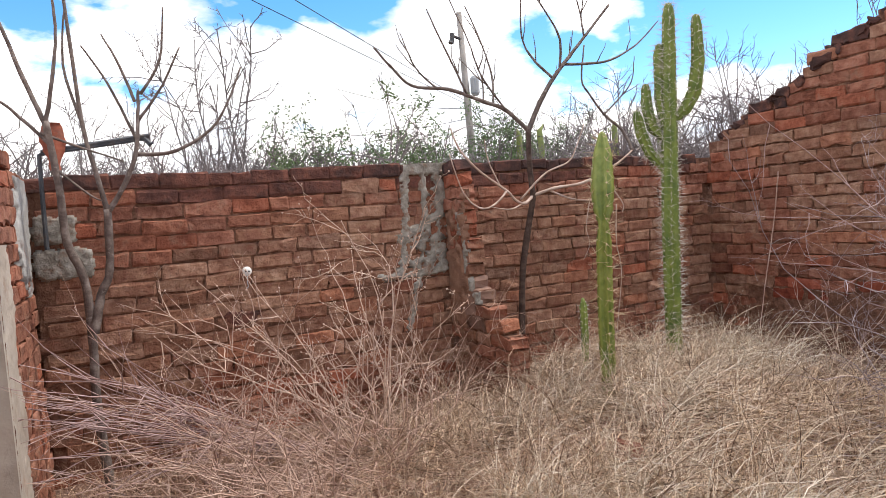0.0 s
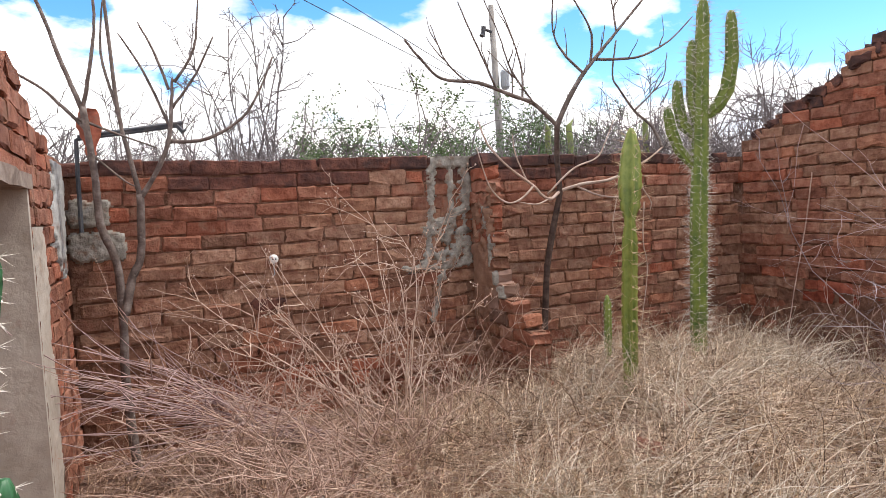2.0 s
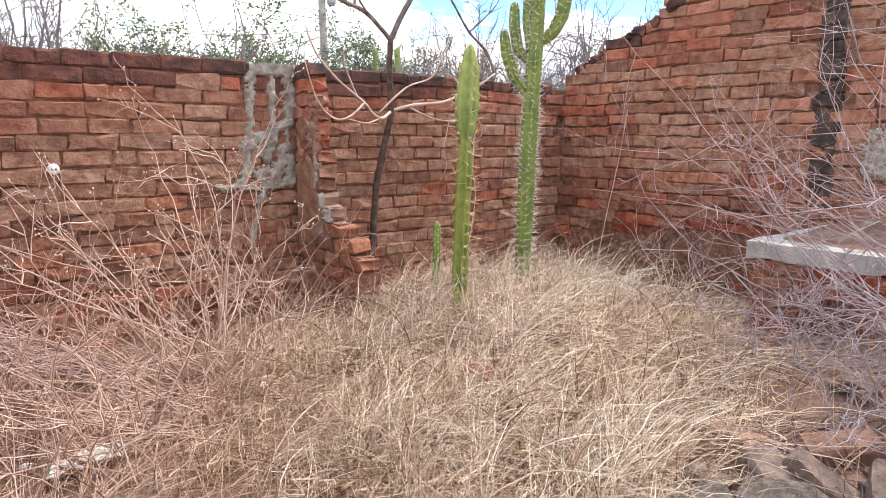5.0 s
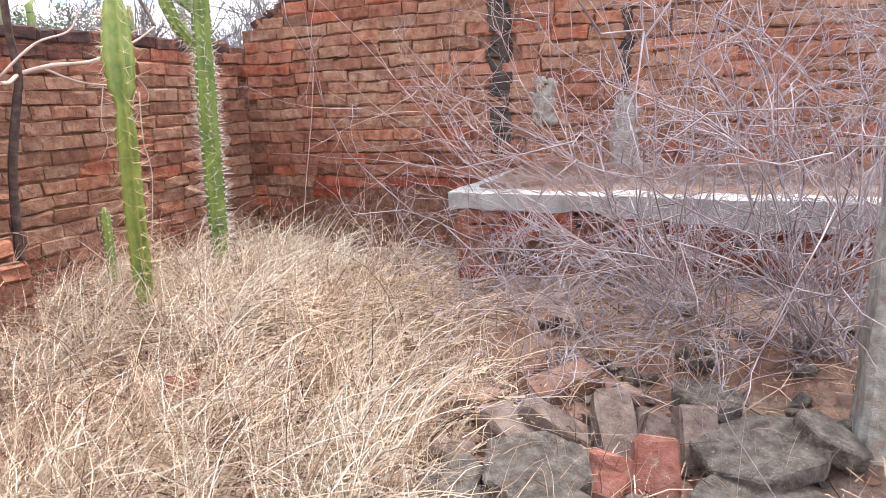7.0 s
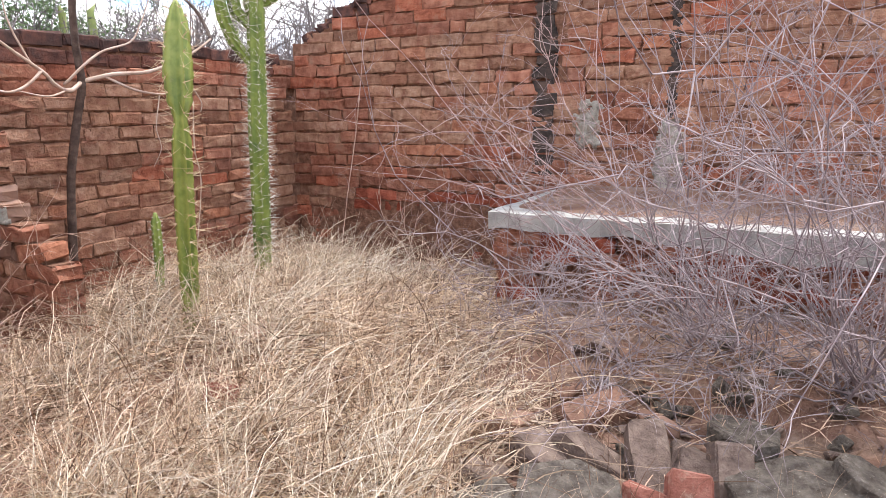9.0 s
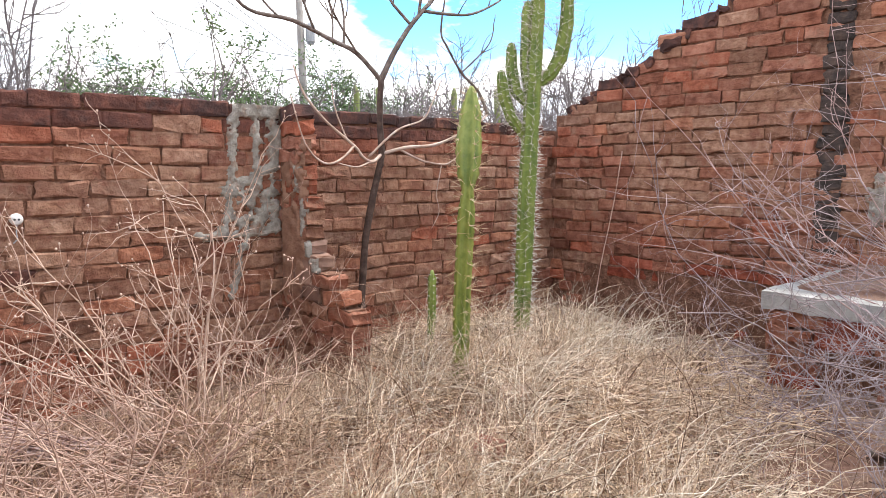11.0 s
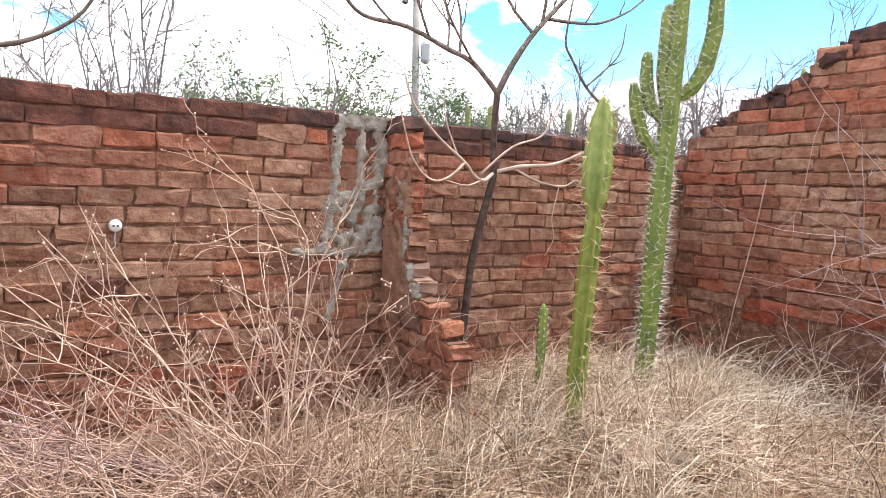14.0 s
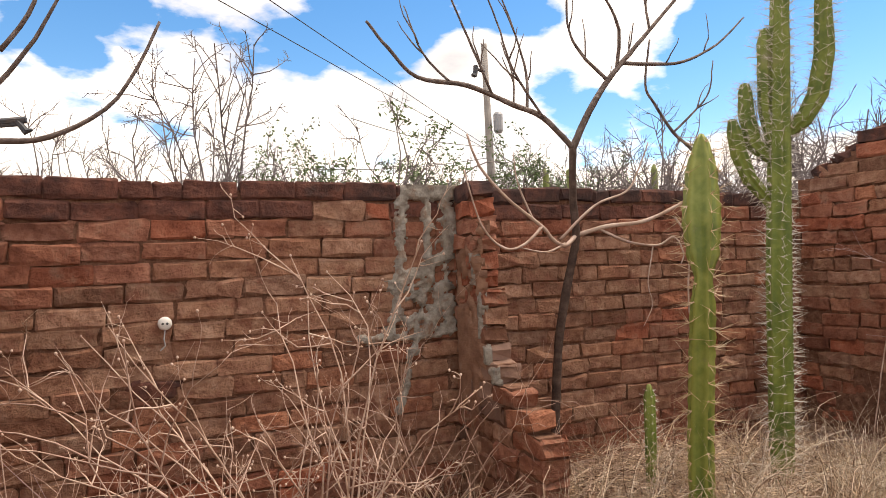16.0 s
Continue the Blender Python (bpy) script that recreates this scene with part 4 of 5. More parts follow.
def column(shell, spines, pts, radii, ribs, r, spine_len=0.035, gap=0.04, depth=0.26, spine_n=6, thick=0.0012):
    """A ribbed cactus stem through a few points, with spines on the ribs."""
    pts = [Vector(p) for p in pts]
    fine = []
    for k in range(len(pts) - 1):
        n = max(2, int((pts[k + 1] - pts[k]).length / 0.02))
        for i in range(n):
            t = i / n
            fine.append((pts[k].lerp(pts[k + 1], t), radii[k] + (radii[k + 1] - radii[k]) * (3 * t * t - 2 * t ** 3)))
    fine.append((pts[-1], radii[-1]))
    n, sides, base = len(fine), ribs * 6, len(shell.v)
    twist = r.uniform(0, 1)
    for k, (p, rad) in enumerate(fine):
        way = (fine[min(k + 1, n - 1)][0] - fine[max(k - 1, 0)][0]).normalized()
        a = way.cross(Vector((0.1, 1, 0.05))).normalized()
        b = way.cross(a)
        notch = 1 + 0.05 * math.sin(k * 0.02 / gap * 2 * math.pi)
        for s_ in range(sides):
            w = 2 * math.pi * s_ / sides
            c = abs(math.sin(w * ribs / 2)) ** 0.75
            rr = rad * (1 - 1.25 * depth * c) * (notch if c < 0.3 else 1) * (1 + 0.03 * ni(k * 0.3, s_))
            shell.v.append(p + rr * (math.cos(w + twist) * a + math.sin(w + twist) * b))
        every = max(1, round(gap / 0.02))
        if rad > 0.012:
            for rib in range(ribs):
                if (k + rib * 7) % every:
                    continue
                w = 2 * math.pi * rib / ribs + twist
                d = math.cos(w) * a + math.sin(w) * b
                at = p + d * rad * 0.99
                o = len(spines.v)
                spines.v += [at + 0.004 * way, at - 0.004 * way, at + d.cross(way) * 0.0035, at - d.cross(way) * 0.0035, at + d * 0.004]
                spines.f += [(o, o + 2, o + 4), (o + 2, o + 1, o + 4), (o + 1, o + 3, o + 4), (o + 3, o, o + 4)]
                for _ in range(spine_n):
                    v = (d + Vector((r.gauss(0, 0.6), r.gauss(0, 0.6), r.gauss(0.05, 0.5)))).normalized()
                    ln = spine_len * r.uniform(0.35, 1.6)
                    q = v.cross(way)
                    q = q.normalized() * thick if q.length > 0.05 else a * thick
                    o = len(spines.v)
                    q2 = v.cross(q).normalized() * thick
                    spines.v += [at + q, at - 0.5 * q + q2, at - 0.5 * q - q2, at + v * ln]
                    spines.f += [(o, o + 1, o + 3), (o + 1, o + 2, o + 3), (o + 2, o, o + 3)]
    for k in range(n - 1):
        for s_ in range(sides):
            i, j = base + k * sides + s_, base + k * sides + (s_ + 1) % sides
            shell.f.append((i, j, j + sides, i + sides))
    shell.f.append(tuple(base + (n - 1) * sides + s_ for s_ in range(sides)))


def cactus(name_label, stems, mat, spine_mat, ribs, seed, **kw):
    r = random.Random(seed)
    foot = stems[0][0][0]
    ob = thing("columnar_cactus", foot, name_label, "cactus")
    for k, (pts, radii) in enumerate(stems):
        s, sp = Shell(), Shell()
        column(s, sp, pts, radii, ribs, r, **kw)
        body = part("stem" if k == 0 else "arm", s, mat, ob, smooth=True)
        tagged(part("spine_cover", sp, spine_mat, body, "long straw-coloured spines"), kind="stuff")
    return ob


cactus("bright yellow-green columnar cactus with a pinched waist and long spines", [
    ([(2.15, 2.76, 0.42), (2.14, 2.74, 0.9), (2.11, 2.68, 1.35), (2.105, 2.665, 1.47), (2.115, 2.675, 1.55), (2.13, 2.69, 1.67), (2.165, 2.715, 1.83), (2.182, 2.725, 1.925), (2.185, 2.727, 1.96)],
     [0.042, 0.046, 0.044, 0.031, 0.056, 0.067, 0.056, 0.03, 0.008])], M_CACTUS, M_SPINE, 5, 1, spine_len=0.068, gap=0.055, depth=0.42, spine_n=5, thick=0.0012)
cactus("tall grey-green columnar cactus with four raised arms and pale spines", [
    ([(2.99, 3.1, 0.4), (3.0, 3.1, 0.8), (3.02, 3.1, 1.4), (3.05, 3.1, 1.9), (3.08, 3.1, 2.4), (3.1, 3.1, 2.72), (3.104, 3.1, 2.79), (3.105, 3.1, 2.815), (3.105, 3.1, 2.823)], [0.05, 0.055, 0.057, 0.053, 0.047, 0.042, 0.033, 0.02, 0.006]),
    ([(3.09, 3.08, 2.08), (3.14, 3.03, 2.14), (3.178, 2.99, 2.24), (3.19, 2.96, 2.42), (3.18, 2.95, 2.64), (3.174, 2.948, 2.695), (3.173, 2.948, 2.712)], [0.03, 0.04, 0.045, 0.043, 0.036, 0.024, 0.006]),
    ([(3.03, 3.12, 1.96), (2.985, 3.18, 2.04), (2.97, 3.2, 2.18), (2.968, 3.2, 2.28), (2.968, 3.2, 2.315), (2.968, 3.2, 2.325)], [0.026, 0.036, 0.037, 0.032, 0.02, 0.006]),
    ([(3.03, 3.13, 1.76), (2.95, 3.18, 1.88), (2.91, 3.2, 2.0), (2.89, 3.203, 2.1), (2.884, 3.204, 2.145), (2.883, 3.204, 2.155)], [0.026, 0.034, 0.037, 0.033, 0.02, 0.006]),
    ([(3.05, 3.12, 2.0), (3.03, 3.14, 2.2), (3.04, 3.14, 2.5), (3.043, 3.14, 2.555), (3.043, 3.14, 2.57)], [0.03, 0.036, 0.036, 0.022, 0.006])], M_CACTUS_GREY, M_SPINE_PALE, 7, 2, spine_len=0.05, gap=0.04, depth=0.24, spine_n=5, thick=0.0012)
cactus("small green cactus shoot beside a taller cactus", [([(2.46, 3.35, 0.5), (2.47, 3.35, 0.7), (2.48, 3.36, 0.92), (2.48, 3.36, 0.97)], [0.02, 0.026, 0.026, 0.008])], M_CACTUS_GREY, M_SPINE_PALE, 6, 3, spine_len=0.02, gap=0.03, depth=0.2, spine_n=4)
cactus("deep green ribbed cactus in front of the doorway", [
    ([(-0.58, 1.3, 0.2), (-0.555, 1.3, 0.8), (-0.515, 1.3, 1.2), (-0.47, 1.3, 1.5), (-0.46, 1.3, 1.6)], [0.03, 0.031, 0.031, 0.028, 0.008]),
    ([(-0.53, 1.28, 1.0), (-0.49, 1.26, 1.05), (-0.465, 1.25, 1.11), (-0.46, 1.25, 1.15)], [0.025, 0.034, 0.03, 0.01])], M_CACTUS_DARK, M_SPINE_PALE, 6, 4, spine_len=0.022, gap=0.04, depth=0.25, spine_n=5)
# ---- dry bushes ----
def bush(label, root, stems, seed, mat, name="dry_bush", count=5, ratio=0.5, depth=2, r0=0.006, bend=0.13, lift=0.0, spreadv=0.55, knobs=0.0, steps=9, lo=0.25, cat="bush"):
    """Stems from a root: each (way, length); twigs fork off them."""
    r = random.Random(seed)
    ob = thing(name, root, label, cat)
    for way, length in stems:
        s, tips = Shell(), []
        at = Vector(root) + Vector((r.uniform(-0.12, 0.12), r.uniform(-0.12, 0.12), 0))
        at.z = ground_z(at.x, at.y) - 0.02
        pts = wander(r, at, way, length, steps, bend, lift)
        pts = [Vector((min(p.x, E_X - 0.06), min(p.y, N_Y - 0.05), max(p.z, ground_z(p.x, p.y) + 0.01))) for p in pts]
        s.tube(pts, [r0 * (1 - 0.7 * i / steps) for i in range(steps + 1)], 5, False)
        tips.append(pts[-1])
        sprout(r, s, pts, r0, depth, count, ratio, spreadv, bend * 1.2, lift, 4, tips, lo)
        for v in s.v:
            v.y = min(v.y, N_Y - 0.025)
            v.x = min(v.x, E_X - 0.03)
        if knobs:
            for t in tips:
                if r.random() < knobs and t.y < N_Y - 0.05:
                    s.tube([t - Vector((0, 0, 0.005)), t, t + Vector((0, 0, 0.005))], [0.002, 0.0052, 0.002], 5)
        part("branch", s, mat, ob, smooth=True)
    return ob


def fan(r, n, centre, wide, length, jitter=0.25):
    """Ways for stems round a centre way."""
    c = Vector(centre).normalized()
    made = []
    for _ in range(n):
        w = (c + Vector((r.gauss(0, wide), r.gauss(0, wide), r.gauss(0, wide * 0.7)))).normalized()
        made.append((w, length * r.uniform(1 - jitter, 1 + jitter)))
    return made


r = random.Random(313)
bush("dense leafless bush of pinkish crooked twigs", (0.85, 3.3, 0.28), fan(r, 9, (-0.3, -0.15, 0.8), 0.35, 0.8) + fan(r, 8, (-0.8, -0.1, 0.5), 0.25, 1.1), 61, M_TWIG, "dry_bush", 5, 0.42, 2, 0.0055, 0.16, 0.0, 0.75, 0.4)
bush("dense leafless bush of pinkish crooked twigs", (0.15, 3.25, 0.24), fan(r, 9, (0.15, -0.1, 0.7), 0.45, 0.65), 62, M_TWIG, "dry_bush", 5, 0.42, 2, 0.005, 0.17, 0.0, 0.8, 0.3)
bush("low thornbush spreading above the counter", (3.3, -0.35, 0.5), fan(r, 14, (0.05, 0.25, 1.0), 0.4, 1.7), 63, M_TWIG_GREY, "dry_bush", 6, 0.42, 3, 0.006, 0.2, -0.005, 0.85)
r = random.Random(31)
bush("fan of long leaning dry stalks before the brick wall", (0.66, 3.75, 0.35), fan(r, 34, (-0.8, -0.4, 0.55), 0.1, 1.45, 0.15), 33, M_TWIG_PINK, "dry_bush", 3, 0.3, 1, 0.0055, 0.05, -0.012, 0.35)
KNOB_ROOT = Vector((1.0, 3.4, 0.28))
knob_tips = [Vector(p) - KNOB_ROOT for p in ((1.15, 3.4, 1.72), (0.96, 3.45, 1.64), (0.64, 3.4, 1.68), (0.39, 3.35, 1.58), (0.25, 3.4, 1.36), (0.81, 3.3, 1.62), (1.37, 3.45, 1.4), (1.54, 3.5, 1.15), (0.1, 3.3, 1.36), (0.52, 3.35, 1.4),
                                         (1.1, 3.2, 1.3), (0.75, 3.15, 1.25), (1.3, 3.2, 1.05), (0.3, 3.1, 1.1), (0.9, 3.0, 1.0), (1.45, 3.3, 0.9), (0.6, 3.05, 0.95))]
bush("leafless knobbly bush with pale crooked twigs", KNOB_ROOT, [(w, w.length) for w in knob_tips], 34, M_TWIG_PALE, "dry_bush", 5, 0.26, 2, 0.0055, 0.17, 0.0, 0.75, 0.6, lo=0.3)
bush("tangle of thin dry stems at the foot of the cement patch", (1.7, 3.85, 0.25), fan(r, 16, (-0.05, -0.25, 0.8), 0.4, 0.85), 35, M_TWIG, "dry_bush", 4, 0.45, 2, 0.004, 0.16, -0.02, 0.7)
bush("low tangle of thin dry stems on bare soil", (0.1, 3.1, 0.25), fan(r, 18, (-0.1, -0.1, 0.6), 0.6, 0.8), 36, M_TWIG, "dry_bush", 4, 0.45, 1, 0.0035, 0.16, -0.04, 0.7)
bush("low tangle of thin dry stems on bare soil", (-0.25, 3.7, 0.2), fan(r, 16, (0.3, -0.2, 0.6), 0.6, 0.9), 37, M_TWIG, "dry_bush", 4, 0.45, 1, 0.0035, 0.16, -0.03, 0.7)
bush("low tangle of thin dry stems on bare soil", (0.95, 2.95, 0.25), fan(r, 20, (-0.2, -0.1, 0.55), 0.6, 0.8), 38, M_TWIG, "dry_bush", 4, 0.45, 1, 0.0035, 0.15, -0.04, 0.7)
bush("pale crooked dry bush on bare soil", (0.5, 2.7, 0.25), fan(r, 7, (-0.2, 0.15, 0.7), 0.45, 0.7), 48, M_TWIG, "dry_bush", 4, 0.4, 2, 0.0048, 0.2, 0.01, 0.8, 0.3)
bush("fan of leaning dry stalks on bare soil", (0.8, 2.9, 0.3), fan(r, 16, (-0.85, -0.1, 0.38), 0.14, 1.0), 49, M_TWIG, "dry_bush", 3, 0.3, 1, 0.0045, 0.07, -0.012, 0.4)
bush("low tangle of thin dry stems on bare soil", (0.1, 2.2, 0.25), fan(r, 18, (-0.1, 0.1, 0.5), 0.6, 0.6), 50, M_TWIG, "dry_bush", 4, 0.45, 1, 0.003, 0.16, -0.04, 0.7)
bush("pale crooked dry bush beside the path", (0.35, 2.55, 0.25), fan(r, 9, (-0.1, 0.2, 0.8), 0.35, 0.75), 39, M_TWIG, "dry_bush", 4, 0.45, 2, 0.0045, 0.2, 0.0, 0.8, 0.3)
bush("wide leafless purple-grey thornbush in front of the counter", (3.0, 0.6, 0.5),
     fan(r, 9, (-0.3, 0.6, 0.7), 0.3, 1.5) + fan(r, 8, (0.05, -0.1, 1.0), 0.4, 1.5) + fan(r, 8, (-0.7, 0.1, 0.5), 0.35, 0.95) + fan(r, 8, (0.1, 0.6, 0.5), 0.35, 1.4),
     40, M_TWIG_GREY, "dry_bush", 6, 0.42, 3, 0.0045, 0.24, -0.005, 1.0, lo=0.15)
bush("dense leafless purple-grey thornbush beside the rubble", (2.75, 0.05, 0.5),
     fan(r, 9, (-0.15, 0.45, 0.9), 0.35, 1.35) + fan(r, 24, (0.2, 0.12, 1.0), 0.42, 1.6) + fan(r, 7, (-0.35, 0.5, 0.6), 0.3, 0.6) + fan(r, 6, (0.3, -0.3, 0.9), 0.4, 1.5),
     45, M_TWIG_GREY, "dry_bush", 7, 0.42, 3, 0.0045, 0.24, 0.0, 1.0, lo=0.15)
bush("low grey tangle of dry stems over the rubble", (2.55, 0.95, 0.4), fan(r, 26, (-0.1, -0.1, 0.5), 0.7, 0.8), 46, M_TWIG_GREY, "dry_bush", 4, 0.5, 2, 0.0026, 0.2, -0.05, 0.9)
bush("low grey tangle of dry stems over the rubble", (3.0, 1.5, 0.4), fan(r, 24, (-0.1, -0.1, 0.5), 0.7, 0.75), 47, M_TWIG_GREY, "dry_bush", 4, 0.5, 2, 0.0026, 0.2, -0.05, 0.9)
bush("low grey tangle of dry stems over the rubble", (2.85, 0.35, 0.45), fan(r, 26, (-0.1, 0.1, 0.4), 0.7, 0.8), 51, M_TWIG_GREY, "dry_bush", 4, 0.5, 2, 0.0026, 0.2, -0.05, 0.9)
bush("low grey tangle of dry stems over the rubble", (2.35, 0.5, 0.4), fan(r, 12, (-0.1, 0.1, 0.4), 0.7, 0.6), 52, M_TWIG_GREY, "dry_bush", 4, 0.5, 2, 0.0024, 0.2, -0.05, 0.9)
bush("small leafless bush below the eroded wall", (3.9, 2.6, 0.42), fan(r, 8, (0, 0, 1), 0.35, 0.6), 41, M_TWIG, "dry_bush", 4, 0.45, 1, 0.004, 0.14, 0.0, 0.6)
bush("leafless thornbush with long pinkish branches arching up before the gable wall", (3.35, 0.6, 0.5), fan(r, 6, (0.05, 0.76, 0.66), 0.09, 2.0) + fan(r, 6, (0.06, 0.6, 0.82), 0.12, 2.0) + fan(r, 4, (0.05, 0.85, 0.5), 0.1, 1.3), 71,
     M_TWIG_PINK, "dry_bush", 7, 0.26, 2, 0.0042, 0.13, 0.0, 0.85, steps=12, lo=0.3)
s = Shell()
limb(s, [(4.56, 3.46, 1.72), (4.55, 3.5, 1.4), (4.54, 3.55, 1.1), (4.52, 3.6, 0.8), (4.45, 3.62, 0.4)], 0.005, 0.004, 5)
solid("hanging_vine", s, M_TWIG, "single thin dry vine hanging down the brick wall", "vine", smooth=True)

# ---- dry grass and litter ----


def blades(name, places, length, width, lean, mat, label, seed, sag=0.9, steps=4, lift=0.0, curl=0.3):
    """Curved ribbons from many places at once."""
    rng = np.random.default_rng(seed)
    n = len(places)
    base = np.array(places)
    base[:, 2] += lift * rng.uniform(0, 1, n) ** 1.3
    az = rng.uniform(0, 2 * np.pi, n)
    tilt = np.abs(rng.normal(0, lean, n))
    ln = length * rng.uniform(0.45, 1.35, n)
    sagv = sag * rng.uniform(0.2, 1.2, n)
    wid = width * rng.uniform(0.6, 1.4, n)
    p = base.copy()
    rows = []
    flat = rng.normal(1.55, 0.16, n)
    turn = az + np.pi / 2 + rng.normal(0, 0.5, n)
    for k in range(steps + 1):
        w = wid * (1 - 0.85 * k / steps)
        side = np.stack([np.cos(turn) * w * 0.65, np.sin(turn) * w * 0.65, 0.75 * w], 1)
        rows += [p - side, p + side]
        a = np.minimum(tilt + sagv * (k / steps) ** 1.3 * 1.6, flat)
        az = az + rng.normal(0, curl, n)
        p = p + np.stack([np.sin(a) * np.cos(az), np.sin(a) * np.sin(az), np.cos(a)], 1) * (ln / steps)[:, None]
    v = np.stack(rows, 1).reshape(-1, 3)
    v[:, 1] = np.minimum(v[:, 1], N_Y - 0.02)
    v[:, 0] = np.minimum(v[:, 0], E_X - 0.02)
    m = 2 * (steps + 1)
    o = (np.arange(n) * m)[:, None]
    f = np.concatenate([np.stack([o[:, 0] + 2 * k, o[:, 0] + 2 * k + 1, o[:, 0] + 2 * k + 3, o[:, 0] + 2 * k + 2], 1) for k in range(steps)])
    me = bpy.data.meshes.new(name)
    me.from_pydata(v.tolist(), [], f.tolist())
    me.materials.append(mat)
    return tagged(new(name, me), label, "grass", "", "stuff")


rng = np.random.default_rng(5)


def scatter(n, keep, tuft=6, wide=0.05):
    """Tufts over the yard where keep(x, y) lets them stand."""
    got = []
    while len(got) < n:
        x, y = rng.uniform(-0.6, 4.55), rng.uniform(-0.6, 4.15)
        if rng.uniform() < keep(x, y):
            for _ in range(tuft):
                a, b = x + rng.normal(0, wide), y + rng.normal(0, wide)
                if -0.6 < a < 4.56 and b < 4.16 and not (a > 3.44 and b < 1.88) and not (1.92 < a < 2.1 and b > 3.25):
                    got.append((a, b, ground_z(a, b) - 0.01))
    return got


def thick_grass(x, y):
    d = ease(0.35, 1.2, x - 0.3 * (y - 2)) * ease(0.5, 1.1, y - 0.75 * max(0, x - 1.6) + 0.1) * max(0.08, 0.5 + 0.6 * ni(x * 1.9, y * 1.9, 2))
    return d * ease(3.85, 3.3, x) * ease(4.3, 3.7, y + 0.4 * max(0, x - 2.6)) * (0.5 if y > 3.6 else 1) * ease(0.5, 0.72, math.hypot((x - 1.75) * 0.9, y - 0.55))


def thin_grass(x, y):
    if (x - 0.1) ** 2 + (y - 0.4) ** 2 < 0.3:
        return 0
    return 0.5 + 0.5 * ni(x * 2, y * 2, 8)


def pale_tufts(x, y):
    return max(0.0, ni(x * 1.3 + 4, y * 1.3, 12) + 0.15) * thick_grass(x, y) * 2 + 0.8 * ease(0.55, 0.2, math.hypot(x - 3.2, y - 2.6)) + 0.35 * ease(0.5, 0.2, math.hypot(x - 1.55, y - 1.55)) + 0.6 * ease(0.5, 0.2, math.hypot(x - 2.0, y - 2.4)) + 0.5 * ease(0.4, 0.15, math.hypot(x - 1.6, y - 2.75))


blades("dry_grass", scatter(20000, thick_grass, 7, 0.1), 0.24, 0.0025, 4.0, M_STRAW, "flattened tangle of straw-coloured dry grass", 2, 0.3, 5, 0.12, 0.6)
blades("dry_grass", scatter(3600, thick_grass, 14, 0.035), 0.27, 0.0026, 0.8, M_STRAW, "thick tangled straw-coloured dry grass", 1, 2.0, 6, 0.02, 0.45)
blades("grass_stalks", scatter(1300, thick_grass, 5, 0.05), 0.5, 0.0026, 0.55, M_STRAW, "long arching pale dry grass stalks", 3, 1.7, 8, 0.0, 0.22)
blades("grass_stalks", scatter(3000, pale_tufts, 20, 0.05), 0.42, 0.0025, 0.4, M_STRAW_PALE, "tall pale dry grass tufts", 9, 1.4, 7, 0.0, 0.2)
blades("dead_stalks", scatter(7000, thin_grass, 4, 0.08), 0.22, 0.002, 1.3, M_LITTER, "thin dead brown stalks on soil", 4, 0.6, 4, 0.06)
blades("dead_stalks", scatter(4800, lambda x, y: ease(2.0, 1.2, x) * ease(1.0, 1.8, y), 5, 0.08), 0.3, 0.0018, 1.2, M_LITTER, "thin dead brown stalks on soil", 6, 0.8, 5, 0.08)

litter = Shell()
r = random.Random(77)
for _ in range(2600):
    x, y = r.uniform(-0.6, 4.4), r.uniform(-0.4, 4.15)
    a, ln = r.uniform(0, 6.3), r.uniform(0.04, 0.22)
    if x > 3.4 and y < 1.9:
        continue
    p = Vector((x, y, ground_z(x, y) + r.uniform(0.004, 0.04)))
    d = Vector((math.cos(a), math.sin(a), r.uniform(-0.15, 0.3)))
    litter.tube([p, p + d * ln * 0.5 + Vector((0, 0, r.uniform(-0.01, 0.02))), p + d * ln], [0.0024, 0.002, 0.0012], 3, False)
tagged(solid("twig_litter", litter, M_LITTER, "scattered broken twigs on the dry soil", "litter", "stuff"))

# ---- rubble ----


def chunk(size, seed, flat=False):
    """An angular lump: the hull of random points in a box."""
    r = random.Random(seed)
    bm = bmesh.new()
    for _ in range(11):
        p = Vector([r.uniform(-0.5, 0.5) for _ in range(3)])
        if flat:
            p.z = 0.5 if p.z > 0 else -0.5
            p.z += r.uniform(-0.08, 0.08)
        else:
            p = p.normalized() * r.uniform(0.42, 0.55)
        bm.verts.new((p.x * size[0], p.y * size[1], p.z * size[2]))
    out = bmesh.ops.convex_hull(bm, input=bm.verts[:])
    bmesh.ops.delete(bm, geom=[v for v in out["geom_interior"] if isinstance(v, bmesh.types.BMVert)], context="VERTS")
    bmesh.ops.bevel(bm, geom=bm.edges[:], offset=min(size) * 0.05, segments=1, affect="EDGES")
    bmesh.ops.triangulate(bm, faces=bm.faces[:])
    bmesh.ops.subdivide_edges(bm, edges=bm.edges[:], cuts=1, use_grid_fill=True)
    for v in bm.verts:
        v.co += v.co.normalized() * 0.05 * min(size) * ni(v.co.x * 30, v.co.y * 30, v.co.z * 30 + seed)
    me = bpy.data.meshes.new("chunk")
    bm.to_mesh(me)
    bm.free()
    return me


def drop(name, me, mat, label, x, y, lift, rx=0, ry=0, rz=0, cat="rubble", group=""):
    me.materials.append(mat)
    ob = tagged(new(name, me), label, cat, group)
    ob.matrix_world = pose(x, y, ground_z(x, y) + lift, rx, ry, rz)
    return ob


